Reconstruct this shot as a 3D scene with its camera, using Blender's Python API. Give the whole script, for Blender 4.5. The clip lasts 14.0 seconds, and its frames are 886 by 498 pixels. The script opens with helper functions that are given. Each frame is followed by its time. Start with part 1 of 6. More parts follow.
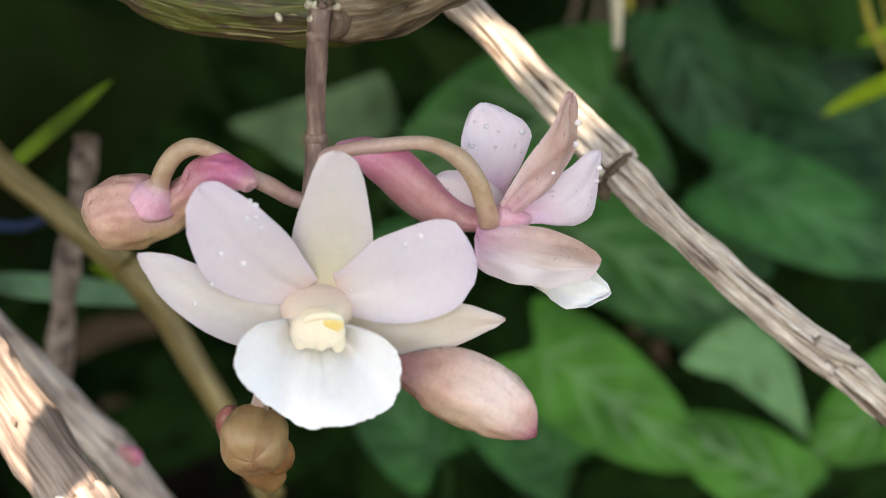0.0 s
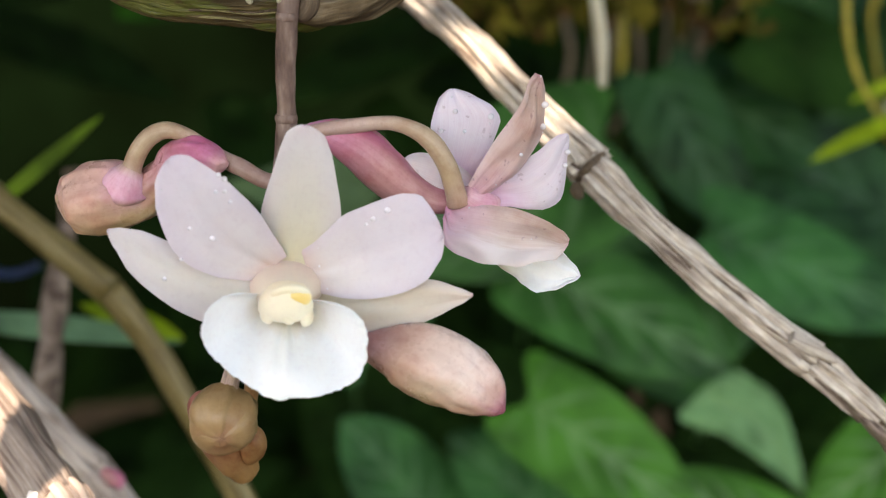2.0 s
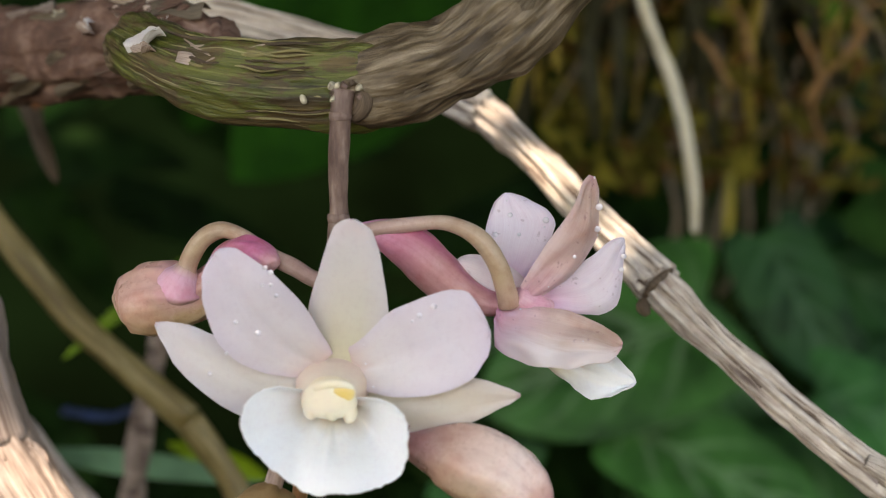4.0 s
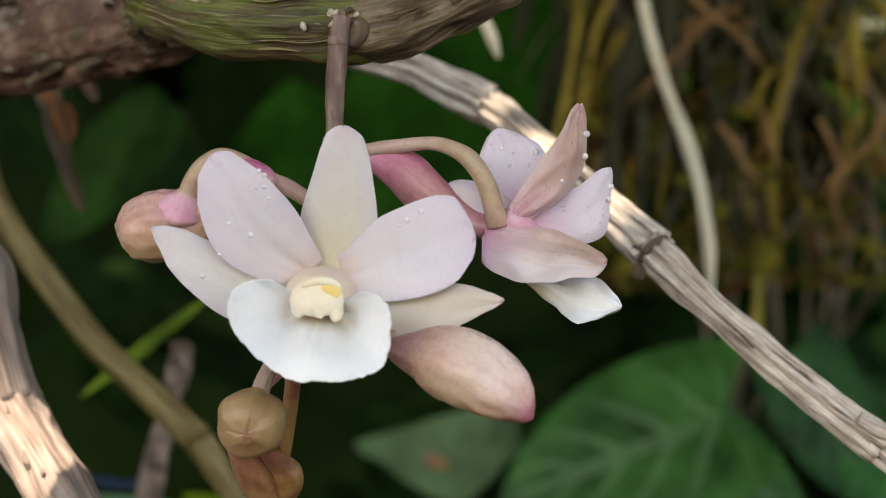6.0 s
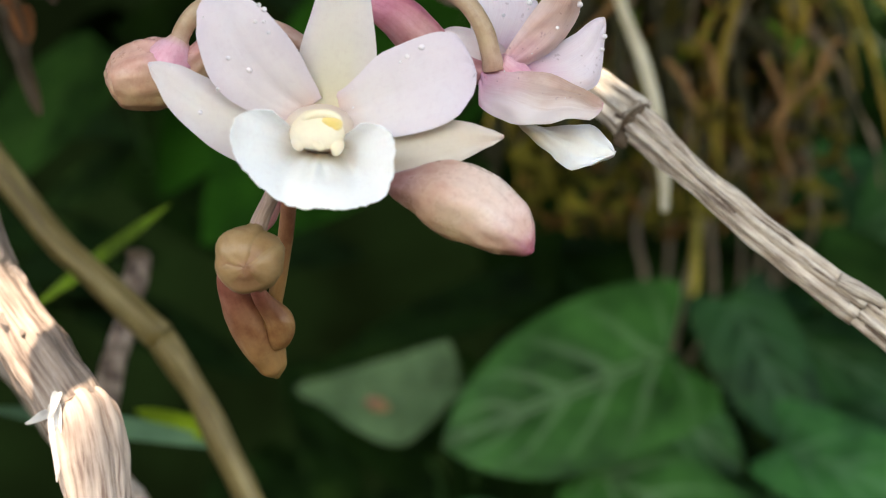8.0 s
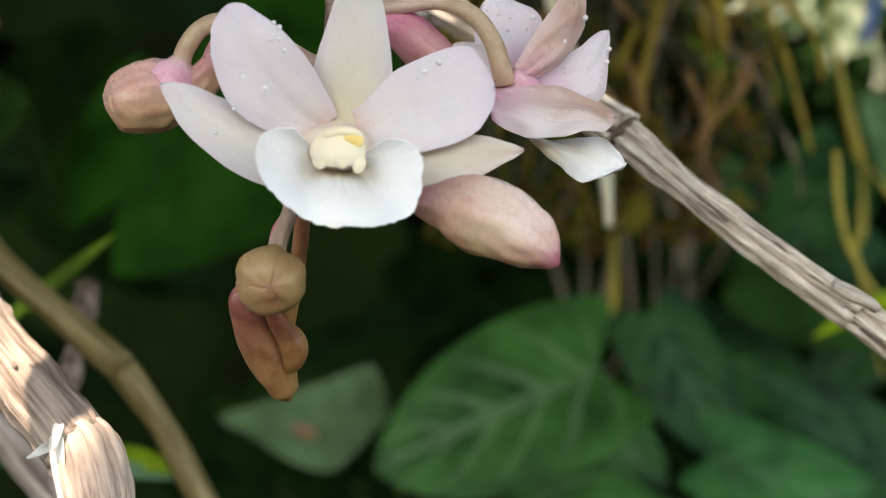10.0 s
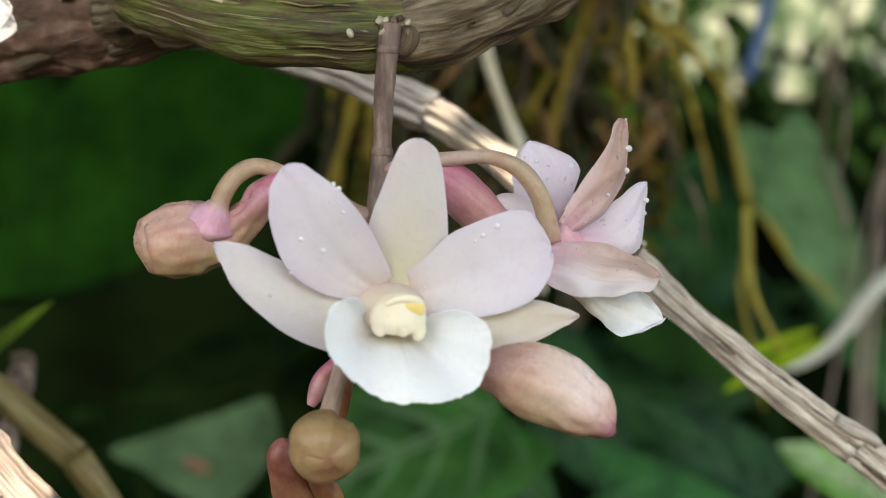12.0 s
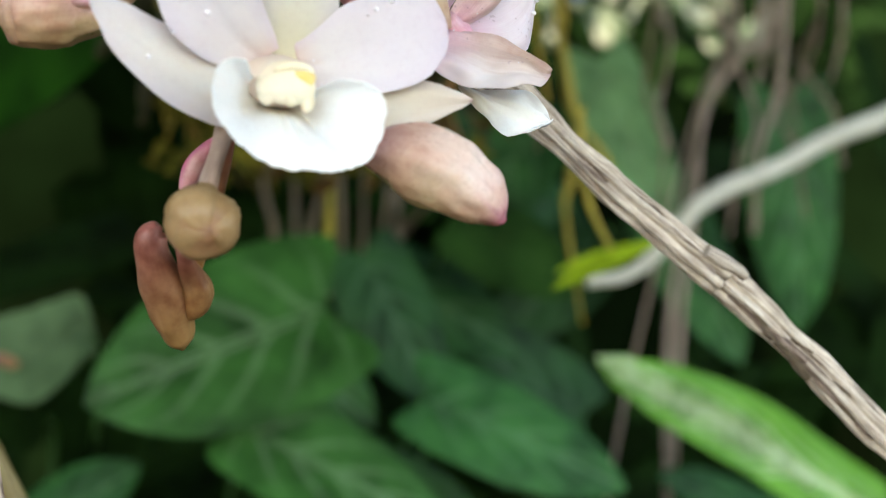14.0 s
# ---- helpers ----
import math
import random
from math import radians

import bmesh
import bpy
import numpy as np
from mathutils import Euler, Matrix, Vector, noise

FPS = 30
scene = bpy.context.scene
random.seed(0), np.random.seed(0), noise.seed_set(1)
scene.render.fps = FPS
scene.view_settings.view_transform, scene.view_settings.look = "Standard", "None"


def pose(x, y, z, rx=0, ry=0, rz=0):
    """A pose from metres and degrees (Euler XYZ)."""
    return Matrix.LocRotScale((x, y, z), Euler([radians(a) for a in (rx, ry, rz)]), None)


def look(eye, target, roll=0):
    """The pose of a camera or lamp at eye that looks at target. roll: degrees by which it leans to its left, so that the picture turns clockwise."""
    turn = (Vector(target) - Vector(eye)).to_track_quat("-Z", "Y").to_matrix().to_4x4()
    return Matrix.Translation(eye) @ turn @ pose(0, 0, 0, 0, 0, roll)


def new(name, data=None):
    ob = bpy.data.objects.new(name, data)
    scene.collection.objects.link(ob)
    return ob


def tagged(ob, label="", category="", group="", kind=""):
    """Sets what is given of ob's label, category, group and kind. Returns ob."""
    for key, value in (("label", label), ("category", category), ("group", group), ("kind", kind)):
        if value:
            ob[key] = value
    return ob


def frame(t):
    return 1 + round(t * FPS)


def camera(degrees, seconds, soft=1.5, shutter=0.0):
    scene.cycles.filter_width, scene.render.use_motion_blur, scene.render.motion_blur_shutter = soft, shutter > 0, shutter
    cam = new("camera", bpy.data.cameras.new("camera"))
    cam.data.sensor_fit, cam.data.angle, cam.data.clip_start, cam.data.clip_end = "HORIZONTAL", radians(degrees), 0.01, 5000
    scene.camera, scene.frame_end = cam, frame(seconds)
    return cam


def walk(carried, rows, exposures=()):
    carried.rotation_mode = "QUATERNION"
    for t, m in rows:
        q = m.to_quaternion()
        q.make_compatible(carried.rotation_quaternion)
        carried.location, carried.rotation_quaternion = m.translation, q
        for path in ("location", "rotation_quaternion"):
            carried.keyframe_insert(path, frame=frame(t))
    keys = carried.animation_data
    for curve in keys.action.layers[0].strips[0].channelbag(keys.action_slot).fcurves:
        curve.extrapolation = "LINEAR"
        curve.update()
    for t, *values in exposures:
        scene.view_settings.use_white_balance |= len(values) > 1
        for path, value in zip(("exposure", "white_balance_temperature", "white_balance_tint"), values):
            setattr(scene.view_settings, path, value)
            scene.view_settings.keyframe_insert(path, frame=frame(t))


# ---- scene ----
cam = camera(32.0, 14.0, soft=1.1)
cam.data.dof.use_dof = True
cam.data.dof.focus_distance = 0.194
cam.data.dof.aperture_fstop = 21.0

PATH = [
    (0, (-0.00073, -0.17272, 0.49891), (0.01519, 0.02134, 0.45321), -0.41),
    (0.5, (0.00552, -0.17540, 0.49862), (0.01879, 0.01866, 0.45210), -0.48),
    (1, (0.00551, -0.17564, 0.49465), (0.01932, 0.01895, 0.45055), -0.56),
    (1.5, (-0.00111, -0.17598, 0.48765), (0.01527, 0.01968, 0.44961), -0.77),
    (2, (0.00337, -0.17736, 0.48531), (0.01876, 0.01922, 0.45180), -0.66),
    (2.5, (0.00513, -0.17876, 0.48433), (0.01820, 0.01774, 0.44942), -0.62),
    (3, (0.00638, -0.17769, 0.48660), (0.01612, 0.01840, 0.44844), -0.77),
    (3.5, (0.00870, -0.17582, 0.47905), (0.01322, 0.02232, 0.45217), -0.93),
    (3.7, (0.01014, -0.17603, 0.47723), (0.01243, 0.02302, 0.45788), -0.76),
    (5.8, (0.02286, -0.18050, 0.44520), (0.01524, 0.01884, 0.45958), 0.76),
    (6, (0.01962, -0.18109, 0.44131), (0.01294, 0.01821, 0.45656), 0.72),
    (6.5, (0.00801, -0.18584, 0.44045), (0.00500, 0.01353, 0.45593), 0.89),
    (7, (-0.00017, -0.18907, 0.43269), (-0.00039, 0.01021, 0.44971), 0.44),
    (7.5, (0.00717, -0.18818, 0.43492), (0.00658, 0.01127, 0.44968), 0.92),
    (8, (0.01007, -0.18012, 0.42281), (0.01417, 0.01933, 0.43713), 0.92),
    (8.2, (0.00695, -0.17880, 0.41785), (0.01377, 0.02062, 0.43145), 0.45),
    (10.3, (-0.01409, -0.17752, 0.42402), (0.00898, 0.02034, 0.44191), -0.75),
    (10.5, (-0.02057, -0.17504, 0.43277), (0.00706, 0.02234, 0.44950), 0.07),
    (11, (-0.02923, -0.17006, 0.43665), (0.00649, 0.02602, 0.45333), -0.16),
    (11.5, (-0.03194, -0.17266, 0.44568), (0.00809, 0.02276, 0.46023), -0.17),
    (12, (-0.03314, -0.17350, 0.44445), (0.00885, 0.02153, 0.45851), -0.46),
    (12.5, (-0.04002, -0.17047, 0.44075), (0.00722, 0.02339, 0.45434), -0.78),
    (13, (-0.04026, -0.16290, 0.43511), (0.01559, 0.02878, 0.44705), -0.47),
    (13.5, (-0.04204, -0.15870, 0.42861), (0.02172, 0.03063, 0.43814), -0.33),
    (14, (-0.04035, -0.16189, 0.42482), (0.02665, 0.02636, 0.43346), 1.19),
]

EXPOSURES = [(0.0, 2.40, 9250, 18.5), (2.8, 2.33, 9300, 19.0), (3.7, 2.18, 9350, 19.5), (5.8, 2.17, 9400, 18.5), (6.5, 2.12, 9400, 18.0), (7.0, 1.88, 9250, 18.5), (7.5, 1.65, 9500, 21.0), (8.0, 2.46, 9300, 16.0),
             (8.2, 2.5, 9300, 16.0), (10.3, 2.29, 9200, 15.0), (12.5, 2.29, 9150, 13.5), (13.5, 2.23, 9050, 12.5), (14.0, 2.63, 9050, 11.5)]
walk(cam, [(t, look(eye, target, roll)) for t, eye, target, roll in PATH], EXPOSURES)

# ---------------------------------------------------------------- light
world = bpy.data.worlds.new("sky")
scene.world = world
world.use_nodes = True
wn = world.node_tree
sky = wn.nodes.new("ShaderNodeTexSky")
sky.sky_type = "NISHITA"
sky.sun_disc = False
SUN_UP, SUN_ROUND = 60.0, 210.0
sky.sun_elevation = radians(SUN_UP)
sky.sun_rotation = radians(SUN_ROUND)
wn.links.new(sky.outputs[0], wn.nodes["Background"].inputs[0])
wn.nodes["Background"].inputs[1].default_value = 0.15

sun = new("sun", bpy.data.lights.new("sun", "SUN"))
sun.data.energy = 2.0
sun.data.angle = radians(1.0)
sun.data.color = (1.0, 0.985, 0.975)
# the sky's sun_rotation turns clockwise from +y, seen from above
s_dir = Vector((math.sin(radians(SUN_ROUND)) * math.cos(radians(SUN_UP)),
                math.cos(radians(SUN_ROUND)) * math.cos(radians(SUN_UP)),
                math.sin(radians(SUN_UP))))
sun.matrix_world = look(s_dir * 3, (0, 0, 0))

# ---------------------------------------------------------------- helpers
HIGH = 0.45          # the open blossom's height over the ground
rnd = random.Random(7)


def C(p):
    """A place in metres from centimetres round the open blossom's heart."""
    return Vector((p[0] * 0.01, p[1] * 0.01, HIGH + p[2] * 0.01))


def mesh(name, verts, faces, uvs=None, smooth=True):
    me = bpy.data.meshes.new(name)
    me.from_pydata([tuple(v) for v in verts], [], faces)
    if uvs is not None:
        layer = me.uv_layers.new(name="UVMap")
        for lp in me.loops:
            layer.data[lp.index].uv = uvs[lp.vertex_index]
    if smooth:
        me.polygons.foreach_set("use_smooth", [True] * len(me.polygons))
    me.update()
    return me


def part(name, me, mat, parent=None, label=""):
    ob = new(name, me)
    if mat is not None and not me.materials:
        me.materials.append(mat)
    ob.parent = parent
    if label:
        ob["label"] = label
    return ob


def thing(name, label, category, group="", kind="", at=None):
    e = new(name)
    e.empty_display_size = 0.01
    return tagged(e, label, category, group, kind)


def spline(pts, per=8):
    """Points on a smooth curve through pts."""
    P = [Vector(p) for p in pts]
    P = [P[0] * 2 - P[1]] + P + [P[-1] * 2 - P[-2]]
    out = []
    for i in range(1, len(P) - 2):
        a, b, c, d = P[i - 1:i + 3]
        for k in range(per):
            t = k / per
            out.append(0.5 * ((2 * b) + (c - a) * t + (2 * a - 5 * b + 4 * c - d) * t * t + (3 * b - a - 3 * c + d) * t ** 3))
    out.append(P[-2].copy())
    return out


def line(vals, per=8):
    """The same smooth curve for a row of numbers, kept above zero."""
    v = [2 * vals[0] - vals[1]] + list(vals) + [2 * vals[-1] - vals[-2]]
    out = []
    for i in range(1, len(v) - 2):
        a, b, c, d = v[i - 1:i + 3]
        for k in range(per):
            t = k / per
            out.append(max(0.01, 0.5 * (2 * b + (c - a) * t + (2 * a - 5 * b + 4 * c - d) * t * t + (3 * b - a - 3 * c + d) * t ** 3)))
    out.append(vals[-1])
    return out


def facet(a, u, keels):
    """How far a body swells at the angle a by its keels: (turn, height, width) each, strongest at mid length."""
    k = 1.0
    for turn, high, wide in keels:
        d = (a - 2 * math.pi * turn + math.pi) % (2 * math.pi) - math.pi
        k += high * math.exp(-(d / wide) ** 2) * math.sin(math.pi * min(1.0, 0.08 + u)) ** 0.6
    return k


def tube(name, pts, radii, seg=16, per=8, ridges=0, amp=0.0, rough=0.0, flat=1.0, flat_dir=(0, 0, 1), seed=0.0, unit=False, keels=()):
    """A closed, swept body through pts (cm) with a radius (cm) at each."""
    path, rad = spline(pts, per), line(radii, per)
    n = len(path)
    verts, faces, uvs = [], [], []
    t0 = (path[1] - path[0]).normalized()
    ref = Vector(flat_dir)
    if abs(ref.dot(t0)) > 0.95:
        ref = Vector((1, 0, 0)) if abs(t0.x) < 0.9 else Vector((0, 1, 0))
    up = (ref - t0 * ref.dot(t0)).normalized()
    far = 0.0
    for i, p in enumerate(path):
        tan = (path[min(i + 1, n - 1)] - path[max(i - 1, 0)]).normalized()
        up = (up - tan * up.dot(tan)).normalized()
        side = tan.cross(up)
        if i:
            far += (p - path[i - 1]).length
        for j in range(seg):
            a = 2 * math.pi * j / seg
            r = rad[i]
            if ridges:
                r *= 1 + amp * (abs(math.sin(a * ridges / 2 + 0.25 * math.sin(far * 1.3 + seed))) - 0.5) * 2
            if keels:
                r *= facet(a, i / (n - 1), keels)
            if rough:
                o = (up * math.cos(a) + side * math.sin(a)) * rad[i]
                r += rough * (noise.noise(Vector((far * 1.1 + seed, o.y * 2.4 + o.x, o.z * 2.4))) + 0.4 * noise.noise(Vector((far * 3.2 + seed, o.y * 9 + o.x * 3, o.z * 9))))
            v = p + up * (math.cos(a) * r * flat) + side * (math.sin(a) * r)
            verts.append(C(v))
            uvs.append((far, j / seg))
    for i in range(n - 1):
        for j in range(seg):
            a, b = i * seg + j, i * seg + (j + 1) % seg
            faces.append((a, b, b + seg, a + seg))
    for i, flip in ((0, True), (n - 1, False)):
        verts.append(C(path[i]))
        uvs.append((0 if flip else far, 0.5))
        c = len(verts) - 1
        for j in range(seg):
            a, b = i * seg + j, i * seg + (j + 1) % seg
            faces.append((b, a, c) if flip else (a, b, c))
    if unit:
        uvs = [(u / far, v) for u, v in uvs]
    return mesh(name, verts, faces, uvs)


def shell(name, grid, thick, edge=0.35, uvf=None):
    """A closed sheet: grid of rows of points (metres), thick at its middle, thinner at the rim."""
    n, m = len(grid), len(grid[0])
    norm = [[None] * m for _ in range(n)]
    for i in range(n):
        for j in range(m):
            du = grid[min(i + 1, n - 1)][j] - grid[max(i - 1, 0)][j]
            dv = grid[i][min(j + 1, m - 1)] - grid[i][max(j - 1, 0)]
            k = du.cross(dv)
            norm[i][j] = k.normalized() if k.length > 1e-14 else Vector((0, -1, 0))
    verts, uvs, faces = [], [], []
    for s in (0.5, -0.5):
        for i in range(n):
            for j in range(m):
                rim = min(i, n - 1 - i, j, m - 1 - j)
                h = thick * (edge if rim == 0 else 0.8 if rim == 1 else 1.0)
                verts.append(grid[i][j] + norm[i][j] * (h * s))
                uvs.append(uvf(i / (n - 1), j / (m - 1)) if uvf else (i / (n - 1), j / (m - 1)))
    o = n * m
    for i in range(n - 1):
        for j in range(m - 1):
            a = i * m + j
            faces.append((a, a + m, a + m + 1, a + 1))
            faces.append((o + a, o + a + 1, o + a + m + 1, o + a + m))
    ring = [j for j in range(m)] + [i * m + m - 1 for i in range(1, n)] + [(n - 1) * m + j for j in range(m - 2, -1, -1)] + [i * m for i in range(n - 2, 0, -1)]
    e = len(verts)
    for k, a in enumerate(ring):
        verts += [verts[a].copy(), verts[o + a].copy()]
        uvs += [uvs[a], uvs[a]]
    for k in range(len(ring)):
        p, q = e + 2 * k, e + 2 * ((k + 1) % len(ring))
        faces.append((p, q, q + 1, p + 1))
    return mesh(name, verts, faces, uvs)


def petal(name, base, tip, width, face, rise=0.5, tipness=0.5, cup=0.15, bend=0.0, curl=0.0, root=0.15, wave=0.0, thick=0.028, n=18, m=11, seed=0.0):
    """A petal (cm) from base to tip. rise, tipness: how its outline opens and closes."""
    base, tip, face = Vector(base), Vector(tip), Vector(face)
    d = tip - base
    L = d.length
    d.normalize()
    f = (face - d * face.dot(d)).normalized()
    s = d.cross(f)
    peak = rise / (rise + tipness)
    top = peak ** rise * (1 - peak) ** tipness
    grid = []
    for i in range(n):
        u = i / (n - 1)
        uu = 0.5 - 0.5 * math.cos(math.pi * (0.04 + 0.96 * u)) if u < 1 else 1.0
        w = (max(uu, 0.001) ** rise * max(1 - uu, 0.0) ** tipness) / top
        w = max(w, root * (1 - uu) ** 2, 0.03)
        row = []
        for j in range(m):
            v = 2 * j / (m - 1) - 1
            off = s * (v * w * width / 2)
            h = cup * width * (v * v - 0.3) * w + bend * L * math.sin(math.pi * uu) + curl * L * uu * uu
            h += wave * math.sin(5 * uu + 3 * v + seed) * abs(v) + 0.035 * noise.noise(Vector((uu * 2.2 + seed, v * 1.3, seed)))
            ln = 0.02 * noise.noise(Vector((uu * 7, v * 3 + seed, 1.5))) * abs(v)
            row.append(C(base + d * (uu * L) + off * (1 + ln) + f * h))
        grid.append(row)
    return shell(name, grid, thick * 0.01)


def bud_sepal(name, pts, radii, middle, half, off=0.012, n=22, m=13, per=8, seed=0.0):
    """One of the sepals that wrap a closed bud: a strip of its surface, from the stalk to the tip (cm)."""
    path, rad = spline(pts, per), line(radii, per)
    t0 = (path[1] - path[0]).normalized()
    ref = Vector((0, 0, 1))
    up = (ref - t0 * ref.dot(t0)).normalized()
    ups = []
    for i in range(len(path)):
        tan = (path[min(i + 1, len(path) - 1)] - path[max(i - 1, 0)]).normalized()
        up = (up - tan * up.dot(tan)).normalized()
        ups.append((up.copy(), tan.cross(up)))
    grid = []
    for i in range(n):
        u = i / (n - 1)
        k = u * (len(path) - 1.001)
        k0, w = int(k), k - int(k)
        p, r = path[k0].lerp(path[k0 + 1], w), rad[k0] * (1 - w) + rad[k0 + 1] * w
        up, side = ups[k0]
        row = []
        for j in range(m):
            v = 2 * j / (m - 1) - 1
            a = middle + 0.25 * math.sin(2.2 * u + seed) + v * half * (1 - 0.35 * u ** 3)
            q = r * (1 + 0.025 * math.exp(-(v / 0.25) ** 2)) + off - 0.05 * abs(v) ** 8 + 0.04 * noise.noise(Vector((u * 4 + seed, v * 2.5, seed))) + 0.015 * noise.noise(Vector((u * 11 + seed, v * 7, seed)))
            row.append(C(p + up * (math.cos(a) * q) + side * (math.sin(a) * q)))
        grid.append(row)
    return shell(name, grid, 0.0002)


STATIONS = (0.0, 0.06, 0.2, 0.36, 0.52, 0.68, 0.82, 0.93)


def blade(name, base, tip, left, right, face, root=0.1, blunt=0.5, cup=0.05, bend=0.0, curl=0.0, crease=0.02, wave=0.0, crinkle=0.03, ragged=0.012, thick=0.03, n=26, m=17, seed=0.0):
    """A petal (cm) from base to tip, its half widths on either side given at STATIONS past the root."""
    base, tip, face = Vector(base), Vector(tip), Vector(face)
    d = tip - base
    L = d.length
    d.normalize()
    f = (face - d * face.dot(d)).normalized()
    s = d.cross(f)

    def half(w, u):
        w = (root,) + tuple(w)
        if u >= STATIONS[-1]:
            return w[-1] * ((1 - u) / (1 - STATIONS[-1])) ** blunt
        k = max(i for i in range(len(STATIONS) - 1) if STATIONS[i] <= u)
        t = (u - STATIONS[k]) / (STATIONS[k + 1] - STATIONS[k])
        a, b, c, e = w[max(k - 1, 0)], w[k], w[k + 1], w[min(k + 2, len(w) - 1)]
        return max(0.02, 0.5 * (2 * b + (c - a) * t + (2 * a - 5 * b + 4 * c - e) * t * t + (3 * b - a - 3 * c + e) * t ** 3))

    grid = []
    for i in range(n):
        u = 0.5 - 0.5 * math.cos(math.pi * i / (n - 1))
        wl, wr = max(half(left, u), 0.012), max(half(right, u), 0.012)
        mid, w = (wr - wl) / 2, (wl + wr) / 2
        row = []
        for j in range(m):
            v = 2 * j / (m - 1) - 1
            x = (mid + v * w) * (1 + ragged * noise.noise(Vector((u * 8, v + seed, 1.5))))
            h = cup * 2 * w * (v * v - 0.3) + bend * L * math.sin(math.pi * u) + curl * L * u * u - crease * math.exp(-(v / 0.14) ** 2) * (1 - u)
            h += wave * math.sin(6 * u + 2.5 * v + seed) * abs(v) + crinkle * noise.noise(Vector((u * 2.2 * L + seed, v * 1.4, seed))) + 0.3 * crinkle * noise.noise(Vector((u * 3.0 * L, v * 6 + seed, seed)))
            row.append(C(base + d * (u * L) + s * x + f * h))
        grid.append(row)
    return shell(name, grid, thick * 0.01)


def leaf_grid(base, tip, width, face, heart=0.0, droop=0.1, fold=0.15, n=16, m=11, wave=0.0, seed=0.0):
    base, tip, face = Vector(base), Vector(tip), Vector(face)
    d = tip - base
    L = d.length
    d.normalize()
    f = (face - d * face.dot(d)).normalized()
    s = d.cross(f)
    grid = []
    for i in range(n):
        u = i / (n - 1)
        w = max(max(u, 0.001) ** (0.5 if heart > 0 else 0.75) * (1 - u) ** 0.78 / (0.53 if heart > 0 else 0.585), 0.012)
        row = []
        for j in range(m):
            v = 2 * j / (m - 1) - 1
            back = -heart * L * abs(v) ** 1.6 * 2.2 * ((1 - u) ** 3 - (1 - u) ** 9)
            h = fold * width * (abs(v) * w) * 0.5 - droop * L * u * u - 0.5 * fold * width * (v * w) ** 2
            h += wave * width * math.sin(7 * u + 2.5 * v + seed) * abs(v) * w
            row.append(base + d * (u * L + back) + s * (v * w * width / 2) + f * h)
        grid.append(row)
    return grid


def leaf(name, base, tip, width, face, mat, parent, heart=0.0, droop=0.1, fold=0.15, wave=0.03, seed=0.0, label="", thick=0.06):
    g = leaf_grid(base, tip, width, face, heart, droop, fold, wave=wave, seed=seed)
    return part(name, shell(name, [[C(p) for p in row] for row in g], thick * 0.01), mat, parent, label)


# ---------------------------------------------------------------- materials
def material(name):
    m = bpy.data.materials.new(name)
    m.use_nodes = True
    nt = m.node_tree
    return m, nt, nt.nodes["Principled BSDF"]


def node(nt, kind, **kw):
    nd = nt.nodes.new(kind)
    for k, v in kw.items():
        nd.inputs[k].default_value = v
    return nd


def ramp(nt, fac, stops):
    r = nt.nodes.new("ShaderNodeValToRGB")
    el = r.color_ramp.elements
    el[0].position, el[0].color = stops[0][0], (*stops[0][1], 1)
    el[1].position, el[1].color = stops[-1][0], (*stops[-1][1], 1)
    for p, c in stops[1:-1]:
        e = el.new(p)
        e.color = (*c, 1)
    nt.links.new(fac, r.inputs[0])
    return r.outputs[0]


def mix(nt, fac, a, b, how="MIX"):
    x = nt.nodes.new("ShaderNodeMix")
    x.data_type = "RGBA"
    x.blend_type = how
    for sock, val in ((x.inputs[0], fac), (x.inputs[6], a), (x.inputs[7], b)):
        if isinstance(val, (int, float)):
            sock.default_value = val
        elif isinstance(val, tuple):
            sock.default_value = (*val, 1)
        else:
            nt.links.new(val, sock)
    return x.outputs[2]


def grain(nt, scale, detail=5.0, coord="Object", stretch=None, rough=0.6):
    tc = nt.nodes.new("ShaderNodeTexCoord")
    out = tc.outputs[coord]
    if stretch:
        mp = nt.nodes.new("ShaderNodeMapping")
        mp.inputs["Scale"].default_value = stretch
        nt.links.new(out, mp.inputs[0])
        out = mp.outputs[0]
    nz = node(nt, "ShaderNodeTexNoise", Scale=scale, Detail=detail, Roughness=rough)
    nt.links.new(out, nz.inputs["Vector"])
    return nz.outputs["Fac"]


def bump(nt, bsdf, height, strength=0.3, dist=0.001):
    b = node(nt, "ShaderNodeBump", Strength=strength, Distance=dist)
    nt.links.new(height, b.inputs["Height"])
    nt.links.new(b.outputs[0], bsdf.inputs["Normal"])


def uv_axis(nt, which):
    tc = nt.nodes.new("ShaderNodeTexCoord")
    sp = nt.nodes.new("ShaderNodeSeparateXYZ")
    nt.links.new(tc.outputs["UV"], sp.inputs[0])
    return sp.outputs[which]


